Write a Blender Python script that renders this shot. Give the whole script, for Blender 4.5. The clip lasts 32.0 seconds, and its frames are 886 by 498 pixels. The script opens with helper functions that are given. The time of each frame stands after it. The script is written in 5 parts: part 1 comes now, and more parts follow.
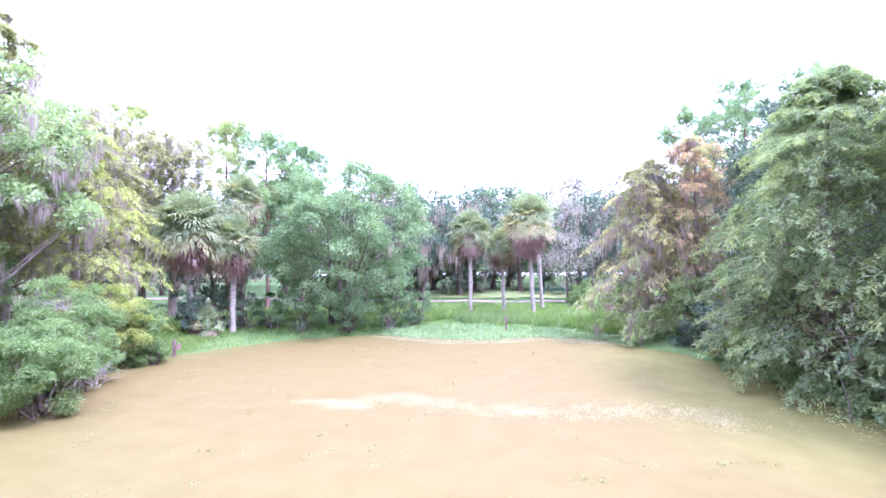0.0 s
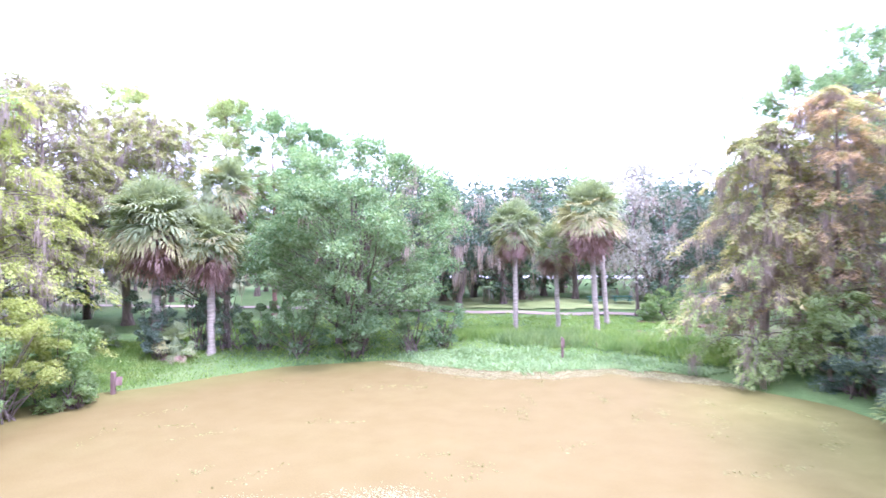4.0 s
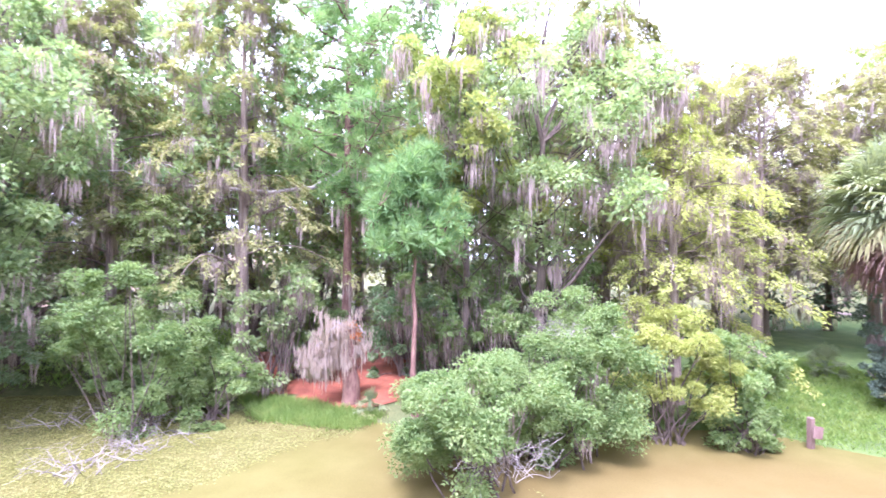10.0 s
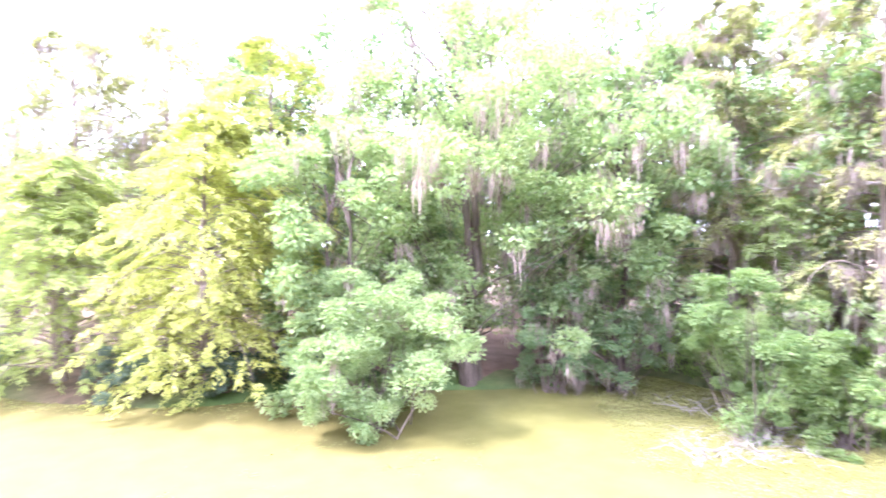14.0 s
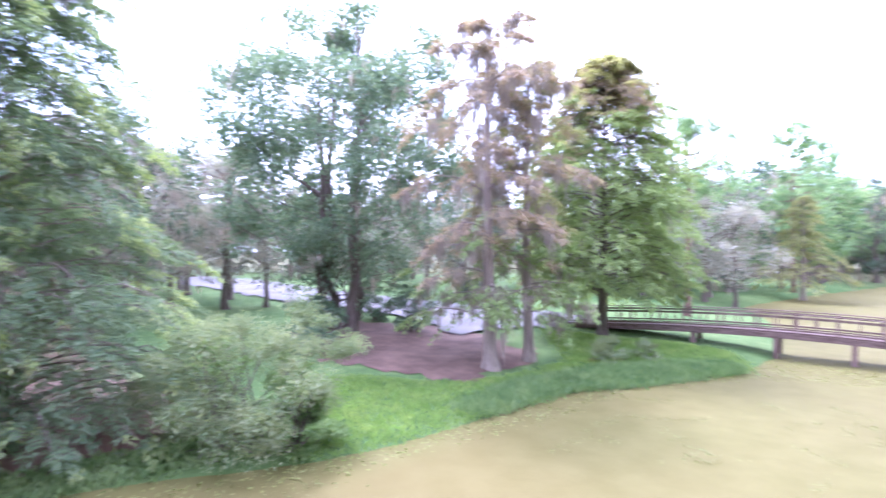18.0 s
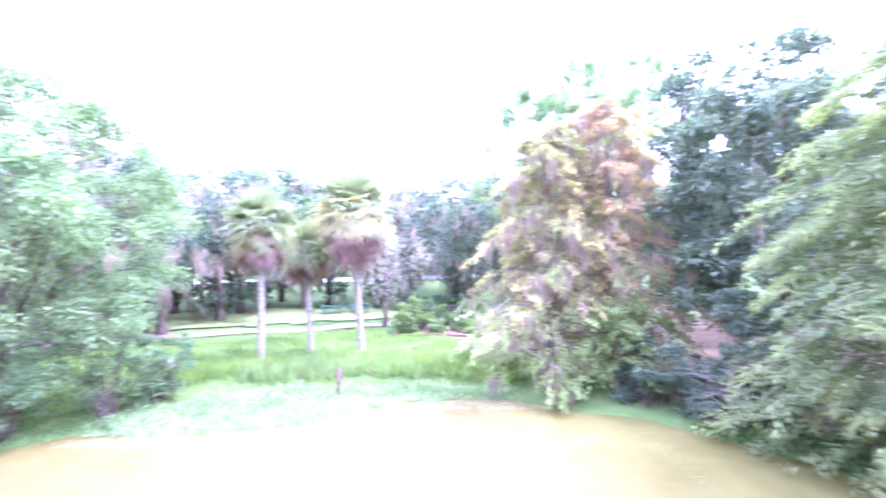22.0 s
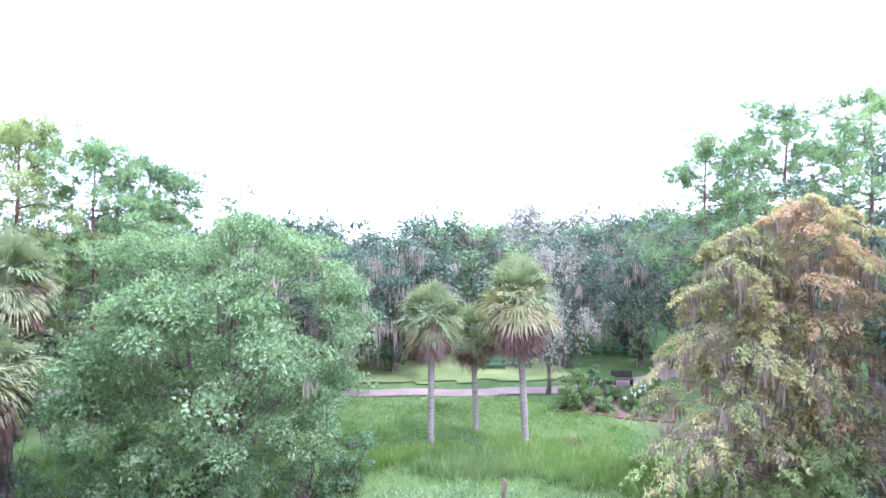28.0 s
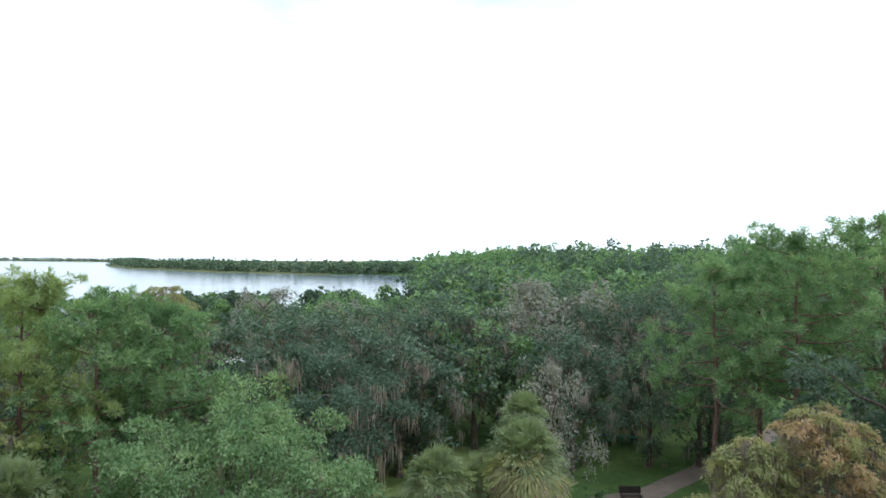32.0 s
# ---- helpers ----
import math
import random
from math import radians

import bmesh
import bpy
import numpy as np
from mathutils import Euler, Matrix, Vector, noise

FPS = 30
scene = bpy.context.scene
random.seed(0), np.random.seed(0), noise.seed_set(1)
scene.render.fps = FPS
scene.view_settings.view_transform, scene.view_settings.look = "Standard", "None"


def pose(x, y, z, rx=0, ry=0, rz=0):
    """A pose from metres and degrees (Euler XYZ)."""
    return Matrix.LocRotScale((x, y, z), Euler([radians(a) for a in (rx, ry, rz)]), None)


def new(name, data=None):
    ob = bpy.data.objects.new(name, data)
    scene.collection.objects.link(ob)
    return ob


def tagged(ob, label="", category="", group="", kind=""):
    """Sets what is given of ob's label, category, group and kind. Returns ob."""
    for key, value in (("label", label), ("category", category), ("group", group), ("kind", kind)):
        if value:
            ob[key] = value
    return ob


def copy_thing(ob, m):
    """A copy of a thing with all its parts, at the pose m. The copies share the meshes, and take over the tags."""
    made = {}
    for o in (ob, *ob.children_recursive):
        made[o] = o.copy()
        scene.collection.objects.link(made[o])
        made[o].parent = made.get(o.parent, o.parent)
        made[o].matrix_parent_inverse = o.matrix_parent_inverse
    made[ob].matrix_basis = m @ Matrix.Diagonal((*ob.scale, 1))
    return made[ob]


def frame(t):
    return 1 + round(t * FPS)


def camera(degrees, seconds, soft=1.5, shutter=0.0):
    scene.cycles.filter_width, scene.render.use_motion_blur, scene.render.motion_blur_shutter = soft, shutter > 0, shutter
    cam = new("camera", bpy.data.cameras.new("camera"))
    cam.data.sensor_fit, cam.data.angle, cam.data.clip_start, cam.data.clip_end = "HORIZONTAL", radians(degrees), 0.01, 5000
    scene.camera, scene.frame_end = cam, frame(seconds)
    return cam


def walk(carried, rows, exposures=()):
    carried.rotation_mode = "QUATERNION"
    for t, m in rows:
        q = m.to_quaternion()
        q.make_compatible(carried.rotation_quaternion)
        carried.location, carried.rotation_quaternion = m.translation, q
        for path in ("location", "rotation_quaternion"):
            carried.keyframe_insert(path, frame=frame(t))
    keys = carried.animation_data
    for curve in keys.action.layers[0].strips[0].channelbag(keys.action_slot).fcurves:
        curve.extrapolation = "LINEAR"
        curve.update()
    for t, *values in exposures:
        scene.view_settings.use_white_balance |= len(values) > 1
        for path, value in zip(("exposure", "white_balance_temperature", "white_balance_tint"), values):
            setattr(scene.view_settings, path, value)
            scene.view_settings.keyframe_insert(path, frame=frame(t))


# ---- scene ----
cam = camera(79.39, 32.0, soft=1.5, shutter=0.55)
PATH = [
    (0.000, 1.780, -0.600, 5.660, 90.360, 0.300, 0.960),
    (0.500, 1.980, 0.500, 5.660, 90.300, 0.350, 0.860),
    (1.000, 2.120, 1.600, 5.660, 90.250, 0.400, 0.800),
    (1.500, 2.220, 2.720, 5.660, 90.230, 0.420, 0.800),
    (2.000, 2.300, 3.860, 5.660, 90.220, 0.420, 0.850),
    (2.500, 2.360, 5.000, 5.660, 90.250, 0.420, 0.950),
    (4.500, 2.188, 9.160, 5.663, 90.796, 0.318, 10.914),
    (5.000, 1.955, 10.196, 5.706, 90.822, 0.232, 17.848),
    (5.500, 1.701, 11.197, 5.694, 90.859, 0.221, 25.772),
    (6.000, 1.431, 12.052, 5.699, 90.814, 0.141, 33.211),
    (6.500, 1.113, 12.854, 5.713, 90.805, 0.034, 41.302),
    (7.000, 0.818, 13.540, 5.699, 90.770, -0.038, 49.359),
    (7.500, 0.459, 14.178, 5.695, 90.705, -0.187, 58.370),
    (8.000, 0.121, 14.663, 5.711, 90.603, -0.238, 66.634),
    (8.500, -0.056, 14.846, 5.682, 90.566, -0.260, 73.794),
    (9.000, -0.115, 14.840, 5.677, 90.542, -0.242, 75.944),
    (9.500, -0.113, 14.774, 5.704, 90.496, -0.239, 77.020),
    (10.000, -0.080, 14.734, 5.720, 90.564, -0.184, 78.774),
    (10.500, -0.036, 14.735, 5.751, 90.586, -0.193, 84.264),
    (11.000, 0.001, 14.777, 5.803, 90.427, -0.154, 91.170),
    (11.500, 0.042, 14.817, 5.860, 90.307, -0.115, 99.583),
    (12.000, 0.072, 14.811, 5.878, 90.370, -0.167, 109.026),
    (12.500, 0.127, 14.808, 5.889, 90.439, -0.117, 117.520),
    (13.000, 0.150, 14.886, 5.869, 90.482, -0.130, 125.274),
    (13.500, 0.172, 14.919, 5.883, 90.563, -0.100, 131.871),
    (15.500, 0.050, 14.955, 5.847, 90.242, -0.210, 170.546),
    (16.000, -0.030, 14.963, 5.848, 90.269, -0.151, 183.479),
    (16.500, -0.076, 15.010, 5.888, 90.247, -0.185, 196.766),
    (17.000, -0.139, 15.034, 5.903, 90.233, -0.151, 208.965),
    (17.500, -0.131, 15.088, 5.868, 90.365, -0.108, 221.333),
    (18.000, -0.117, 15.127, 5.903, 90.322, -0.162, 232.379),
    (18.500, -0.143, 15.189, 5.902, 90.435, -0.132, 244.510),
    (19.000, -0.199, 15.203, 5.946, 90.366, -0.133, 257.036),
    (19.500, -0.296, 15.207, 5.966, 90.371, -0.030, 270.746),
    (20.000, -0.360, 15.185, 5.957, 90.373, 0.076, 283.243),
    (20.500, -0.390, 15.134, 5.921, 90.325, 0.333, 296.281),
    (21.000, -0.371, 15.125, 5.933, 90.301, 0.368, 308.573),
    (21.500, -0.422, 15.110, 5.954, 90.323, 0.401, 321.404),
    (22.000, -0.447, 15.133, 5.946, 90.457, 0.238, 333.382),
    (22.500, -0.450, 15.111, 5.990, 90.450, 0.048, 344.617),
    (23.000, -0.445, 15.080, 5.985, 90.521, -0.055, 347.828),
    (23.500, -0.460, 15.030, 6.035, 90.497, -0.101, 348.950),
    (24.000, -0.473, 14.987, 6.066, 90.532, -0.158, 349.556),
    (24.500, -0.474, 14.965, 6.089, 90.577, -0.132, 349.798),
    (26.500, -0.543, 14.974, 8.263, 90.619, -0.188, 350.390),
    (27.000, -0.575, 14.986, 8.943, 90.618, -0.244, 350.484),
    (27.500, -0.615, 15.038, 9.637, 90.651, -0.328, 350.574),
    (28.000, -0.648, 15.090, 10.474, 90.638, -0.374, 350.622),
    (28.500, -0.655, 15.127, 11.391, 90.679, -0.384, 350.690),
    (29.000, -0.620, 15.149, 12.438, 90.759, -0.361, 350.894),
    (29.500, -0.615, 15.188, 13.422, 90.843, -0.375, 350.986),
    (30.000, -0.599, 15.207, 14.502, 90.845, -0.385, 351.089),
    (30.500, -0.577, 15.242, 15.515, 90.850, -0.406, 351.191),
    (31.000, -0.610, 15.289, 16.573, 90.924, -0.353, 351.155),
    (31.500, -0.645, 15.316, 17.567, 90.972, -0.363, 351.142),
    (32.000, -0.674, 15.333, 18.566, 91.123, -0.361, 351.177),
]
EXPOSURES = [(0, 3.08, 4900, 46), (2.5, 3.08, 4900, 46), (5, 3.05, 5140, 44), (7, 3.66, 5130, 48), (9, 3.25, 5290, 45), (11, 3.54, 5390, 43), (13, 4.02, 5490, 41), (15.5, 3.48, 5350, 33),
             (16, 3.09, 5350, 31), (17, 2.69, 5160, 34), (18, 2.84, 4960, 41), (19, 3.48, 4810, 52), (20, 3.53, 4750, 56), (21, 3.63, 4810, 54), (22, 3.83, 4810, 56), (23, 3.48, 4820, 53), (24.5, 3.48, 4820, 53),
             (26.5, 3.1, 4820, 48), (28, 2.6, 4980, 33), (30, 1.45, 5360, 14), (32, 0.65, 5650, 3)]
walk(cam, [(t, pose(*r)) for t, *r in PATH], EXPOSURES)

# ---- light: a bright overcast sky with a weak, wide sun ----
SUN_EL, SUN_AZ = radians(60), radians(115)
world = bpy.data.worlds.new("world")
scene.world = world
world.use_nodes = True
wn, wl = world.node_tree.nodes, world.node_tree.links
wn.clear()
w_out = wn.new("ShaderNodeOutputWorld")
w_mix = wn.new("ShaderNodeMixShader")
w_sky = wn.new("ShaderNodeTexSky")
w_sky.sky_type, w_sky.sun_disc = "NISHITA", False
w_sky.sun_elevation, w_sky.sun_rotation = SUN_EL, SUN_AZ
w_blue, w_cloud = wn.new("ShaderNodeBackground"), wn.new("ShaderNodeBackground")
w_blue.inputs["Strength"].default_value = 0.12
w_cloud.inputs["Color"].default_value = (0.95, 0.975, 1.0, 1)
w_cloud.inputs["Strength"].default_value = 0.98
w_co = wn.new("ShaderNodeTexCoord")
w_map = wn.new("ShaderNodeMapping")
w_map.inputs["Scale"].default_value = (1.0, 1.0, 3.5)
w_noise = wn.new("ShaderNodeTexNoise")
w_noise.inputs["Scale"].default_value, w_noise.inputs["Detail"].default_value = 1.6, 5
w_ramp = wn.new("ShaderNodeValToRGB")
w_ramp.color_ramp.elements[0].position, w_ramp.color_ramp.elements[1].position = 0.32, 0.5
w_ramp.color_ramp.elements[0].color = (0.4, 0.4, 0.4, 1)
wl.new(w_co.outputs["Generated"], w_map.inputs["Vector"])
wl.new(w_map.outputs["Vector"], w_noise.inputs["Vector"])
wl.new(w_noise.outputs["Fac"], w_ramp.inputs["Fac"])
wl.new(w_ramp.outputs["Color"], w_mix.inputs["Fac"])
wl.new(w_sky.outputs["Color"], w_blue.inputs["Color"])
wl.new(w_blue.outputs[0], w_mix.inputs[1])
wl.new(w_cloud.outputs[0], w_mix.inputs[2])
wl.new(w_mix.outputs[0], w_out.inputs["Surface"])
sun = new("sun", bpy.data.lights.new("sun", "SUN"))
sun.data.energy, sun.data.angle, sun.data.color = 1.2, radians(14), (1.0, 0.96, 0.9)
sun.matrix_world = pose(0, 0, 60, 90 - math.degrees(SUN_EL), 0, 180 - math.degrees(SUN_AZ))

# ---- materials ----


def nodes_of(name):
    m = bpy.data.materials.new(name)
    m.use_nodes = True
    n, l = m.node_tree.nodes, m.node_tree.links
    n.clear()
    out = n.new("ShaderNodeOutputMaterial")
    return m, n, l, out


def noise_at(n, l, scale, detail=4, coord="Object", rough=0.55, stretch=None):
    co = n.new("ShaderNodeTexCoord")
    tx = n.new("ShaderNodeTexNoise")
    tx.inputs["Scale"].default_value, tx.inputs["Detail"].default_value = scale, detail
    tx.inputs["Roughness"].default_value = rough
    src = co.outputs[coord]
    if stretch:
        mp = n.new("ShaderNodeMapping")
        mp.inputs["Scale"].default_value = stretch
        l.new(src, mp.inputs["Vector"])
        src = mp.outputs["Vector"]
    l.new(src, tx.inputs["Vector"])
    return tx.outputs["Fac"]


def ramp(n, l, fac, stops):
    r = n.new("ShaderNodeValToRGB")
    el = r.color_ramp.elements
    while len(el) < len(stops):
        el.new(0.5)
    for e, (p, c) in zip(el, stops):
        e.position, e.color = p, (*c, 1)
    l.new(fac, r.inputs["Fac"])
    return r.outputs["Color"]


def mixc(n, l, fac, a, b, mode="MIX"):
    m = n.new("ShaderNodeMix")
    m.data_type, m.blend_type = "RGBA", mode
    if isinstance(fac, float):
        m.inputs[0].default_value = fac
    else:
        l.new(fac, m.inputs[0])
    for s, v in ((6, a), (7, b)):
        if isinstance(v, tuple):
            m.inputs[s].default_value = (*v, 1)
        else:
            l.new(v, m.inputs[s])
    return m.outputs[2]


def leaf_material(name, dark, mid, light, through_light=0.35, rough=0.7, spread=0.9):
    """Foliage: each leaf its own shade between three colours, broad patches over the crown, light through the blade."""
    m, n, l, out = nodes_of(name)
    dark, mid, light = [tuple(np.array(c) * (1.06, 0.99, 1.13) * k) for c, k in ((dark, 1.2), (mid, 1.06), (light, 1.0))]
    geo, info = n.new("ShaderNodeNewGeometry"), n.new("ShaderNodeObjectInfo")
    per_leaf = ramp(n, l, geo.outputs["Random Per Island"], [(0.0, dark), (0.5, mid), (1.0, light)])
    patch = ramp(n, l, noise_at(n, l, spread, 3), [(0.3, dark), (0.5, mid), (0.7, light)])
    col = mixc(n, l, 0.5, per_leaf, patch)
    tree = ramp(n, l, info.outputs["Random"], [(0.0, (0.88, 0.9, 0.9)), (1.0, (1.1, 1.06, 1.0))])
    col = mixc(n, l, 1.0, col, tree, "MULTIPLY")
    p, tr, mx = n.new("ShaderNodeBsdfPrincipled"), n.new("ShaderNodeBsdfTranslucent"), n.new("ShaderNodeMixShader")
    p.inputs["Roughness"].default_value = rough
    p.inputs["Specular IOR Level"].default_value = 0.2
    l.new(col, p.inputs["Base Color"])
    l.new(mixc(n, l, 1.0, col, (1.1, 1.15, 0.7), "MULTIPLY"), tr.inputs["Color"])
    mx.inputs["Fac"].default_value = through_light + 0.06
    l.new(p.outputs[0], mx.inputs[1])
    l.new(tr.outputs[0], mx.inputs[2])
    l.new(mx.outputs[0], out.inputs["Surface"])
    return m


def rough_material(name, stops, scale, rough=0.9, bump=0.3, stretch=None, fine=None, metal=0.0, spec=0.3, coord="Object", dist=0.02):
    """A solid surface: two scales of noise in colour and relief."""
    m, n, l, out = nodes_of(name)
    big = noise_at(n, l, scale, 5, coord, stretch=stretch)
    small = noise_at(n, l, fine or scale * 7, 4, coord, stretch=stretch)
    info = n.new("ShaderNodeObjectInfo")
    col = ramp(n, l, big, stops)
    col = mixc(n, l, 0.55, col, ramp(n, l, small, [(0.25, (0.5, 0.5, 0.5)), (0.75, (1.35, 1.35, 1.35))]), "MULTIPLY")
    col = mixc(n, l, 1.0, col, ramp(n, l, info.outputs["Random"], [(0, (0.88, 0.88, 0.88)), (1, (1.1, 1.1, 1.1))]), "MULTIPLY")
    p, b = n.new("ShaderNodeBsdfPrincipled"), n.new("ShaderNodeBump")
    b.inputs["Strength"].default_value, b.inputs["Distance"].default_value = bump, dist
    l.new(small, b.inputs["Height"])
    l.new(b.outputs["Normal"], p.inputs["Normal"])
    p.inputs["Roughness"].default_value, p.inputs["Metallic"].default_value = rough, metal
    p.inputs["Specular IOR Level"].default_value = spec
    l.new(col, p.inputs["Base Color"])
    l.new(p.outputs[0], out.inputs["Surface"])
    return m


LEAF_OAK = leaf_material("oak_leaf", (0.068, 0.135, 0.055), (0.155, 0.255, 0.108), (0.295, 0.4, 0.19), 0.34)
LEAF_DARK = leaf_material("dark_oak_leaf", (0.045, 0.076, 0.049), (0.095, 0.146, 0.090), (0.18, 0.24, 0.15), 0.28)
LEAF_LIVE_OAK = leaf_material("live_oak_leaf", (0.065, 0.115, 0.07), (0.135, 0.205, 0.125), (0.235, 0.305, 0.195), 0.4)
LEAF_BAY = leaf_material("bay_leaf", (0.105, 0.18, 0.072), (0.21, 0.315, 0.13), (0.355, 0.455, 0.215), 0.44)
LEAF_GREY = leaf_material("grey_oak_leaf", (0.15, 0.16, 0.125), (0.245, 0.255, 0.205), (0.37, 0.375, 0.31), 0.35)
LEAF_MAPLE = leaf_material("maple_leaf", (0.127, 0.209, 0.083), (0.254, 0.368, 0.152), (0.432, 0.520, 0.249), 0.45)
LEAF_YELLOW = leaf_material("yellow_leaf", (0.18, 0.24, 0.06), (0.31, 0.38, 0.11), (0.45, 0.5, 0.17), 0.46)
LEAF_CYPRESS = leaf_material("cypress_leaf", (0.075, 0.125, 0.07), (0.145, 0.215, 0.11), (0.25, 0.32, 0.165), 0.45)
LEAF_CYP_SOFT = leaf_material("soft_cypress_leaf", (0.1, 0.155, 0.075), (0.19, 0.265, 0.115), (0.31, 0.38, 0.17), 0.46)
# paler copy of the cypress leaf: lit plumes put into the colour
LEAF_CYP_LIT = leaf_material("lit_cypress_tip", (0.14, 0.205, 0.08), (0.25, 0.325, 0.12), (0.37, 0.43, 0.17), 0.46)
LEAF_CYP_GREEN = leaf_material("bright_cypress_leaf", (0.13, 0.19, 0.065), (0.23, 0.32, 0.11), (0.37, 0.45, 0.17), 0.44)
LEAF_CYP_YEL = leaf_material("yellow_cypress_leaf", (0.21, 0.265, 0.06), (0.35, 0.41, 0.11), (0.5, 0.53, 0.175), 0.46)
LEAF_CYP_LIME = leaf_material("lime_cypress_leaf", (0.18, 0.25, 0.065), (0.3, 0.385, 0.115), (0.43, 0.49, 0.18), 0.46)
LEAF_CYP_RUST = leaf_material("rust_cypress_leaf", (0.2, 0.18, 0.115), (0.31, 0.26, 0.17), (0.4, 0.3, 0.205), 0.45, spread=0.5)
LEAF_CYP_AMBER = leaf_material("amber_cypress_leaf", (0.25, 0.22, 0.11), (0.41, 0.325, 0.165), (0.52, 0.37, 0.2), 0.45, spread=0.5)
LEAF_CYP_TAWNY = leaf_material("tawny_cypress_leaf", (0.21, 0.23, 0.09), (0.32, 0.335, 0.135), (0.44, 0.4, 0.18), 0.45, spread=0.5)
LEAF_BRUSH = leaf_material("brush_leaf", (0.095, 0.145, 0.068), (0.17, 0.23, 0.108), (0.285, 0.315, 0.165), 0.4)
LEAF_CYP_OLIVE = leaf_material("olive_cypress_leaf", (0.16, 0.19, 0.07), (0.26, 0.285, 0.11), (0.38, 0.395, 0.17), 0.42)
LEAF_PINE = leaf_material("pine_needle", (0.07, 0.145, 0.062), (0.175, 0.29, 0.12), (0.345, 0.46, 0.215), 0.36)
LEAF_PINE_YEL = leaf_material("yellowish_pine_needle", (0.15, 0.22, 0.08), (0.26, 0.34, 0.125), (0.4, 0.46, 0.19), 0.46)
LEAF_PINE_YOUNG = leaf_material("young_pine_needle", (0.09, 0.185, 0.07), (0.165, 0.3, 0.11), (0.275, 0.42, 0.175), 0.45)
LEAF_SHRUB = leaf_material("shrub_leaf", (0.09, 0.165, 0.058), (0.18, 0.28, 0.098), (0.31, 0.41, 0.16), 0.46)
LEAF_PALM = leaf_material("palm_leaf", (0.12, 0.17, 0.078), (0.205, 0.265, 0.122), (0.31, 0.365, 0.185), 0.38)
LEAF_PALM_PALE = leaf_material("yellowing_palm_leaf", (0.19, 0.21, 0.085), (0.3, 0.315, 0.135), (0.42, 0.41, 0.21), 0.35)
LEAF_PALM_TAN = leaf_material("tan_palm_leaf", (0.24, 0.16, 0.115), (0.38, 0.27, 0.205), (0.52, 0.4, 0.31), 0.3)
LEAF_PALM_DEAD = leaf_material("dead_palm_leaf", (0.13, 0.08, 0.065), (0.22, 0.145, 0.115), (0.34, 0.25, 0.195), 0.3)
MOSS = leaf_material("spanish_moss", (0.19, 0.165, 0.13), (0.29, 0.255, 0.205), (0.4, 0.355, 0.295), 0.4, 0.9)
MOSS_PALE = leaf_material("pale_spanish_moss", (0.25, 0.22, 0.165), (0.37, 0.33, 0.255), (0.48, 0.43, 0.34), 0.4, 0.9)
GRASS = leaf_material("grass_blade", (0.11, 0.2, 0.05), (0.195, 0.315, 0.08), (0.33, 0.42, 0.13), 0.56)
REED = leaf_material("marsh_plant_leaf", (0.15, 0.255, 0.1), (0.24, 0.355, 0.16), (0.35, 0.46, 0.235), 0.4)
REED_TALL = leaf_material("reed_leaf", (0.12, 0.22, 0.06), (0.22, 0.34, 0.1), (0.36, 0.45, 0.17), 0.45)
DRY_WEED = leaf_material("dry_weed", (0.16, 0.13, 0.07), (0.26, 0.2, 0.11), (0.36, 0.28, 0.16), 0.4)
WEED = leaf_material("duckweed", (0.14, 0.165, 0.045), (0.185, 0.21, 0.065), (0.235, 0.255, 0.1), 0.2)
WEED_PALE = leaf_material("pale_duckweed", (0.2, 0.2, 0.09), (0.29, 0.29, 0.14), (0.38, 0.38, 0.2), 0.2)
DEADTWIG = rough_material("dead_twig", [(0.3, (0.15, 0.13, 0.11)), (0.7, (0.34, 0.31, 0.27))], 3)
BARK = rough_material("grey_brown_bark", [(0.3, (0.06, 0.045, 0.035)), (0.7, (0.19, 0.15, 0.12))], 2.0, stretch=(4, 4, 0.6), bump=0.8)
BARK_CYP = rough_material("cypress_bark", [(0.3, (0.13, 0.095, 0.075)), (0.7, (0.33, 0.27, 0.22))], 2.0, stretch=(5, 5, 0.35), bump=0.8)
BARK_PINE = rough_material("pine_bark", [(0.3, (0.1, 0.05, 0.04)), (0.7, (0.26, 0.16, 0.12))], 3.0, stretch=(3, 3, 0.8), bump=0.9)
BARK_PALM = rough_material("palm_trunk_bark", [(0.3, (0.22, 0.185, 0.145)), (0.7, (0.4, 0.35, 0.29))], 3.0, stretch=(1, 1, 5), bump=0.5)
BARK_PALE = rough_material("pale_bark", [(0.3, (0.28, 0.25, 0.22)), (0.7, (0.5, 0.46, 0.42))], 3.0, stretch=(3, 3, 0.8), bump=0.6)
STRAW = rough_material("red_pine_straw", [(0.3, (0.12, 0.036, 0.02)), (0.7, (0.29, 0.095, 0.05))], 1.2, fine=30, bump=0.8)
MULCH = rough_material("brown_leaf_mulch", [(0.3, (0.075, 0.042, 0.028)), (0.7, (0.185, 0.112, 0.08))], 0.8, fine=18, bump=0.8)
CONCRETE = rough_material("worn_concrete", [(0.3, (0.19, 0.145, 0.115)), (0.7, (0.28, 0.215, 0.175))], 0.7, fine=25, bump=0.25)
PAVING = rough_material("pale_asphalt", [(0.3, (0.095, 0.087, 0.085)), (0.7, (0.145, 0.135, 0.13))], 0.3, fine=20, bump=0.25)
# paleness stands in for the white sky reflection on the lake behind
PAVING_GLARE = rough_material("glare_bright_paving", [(0.3, (0.4, 0.38, 0.37)), (0.7, (0.52, 0.5, 0.49))], 0.3, fine=20, bump=0.2)
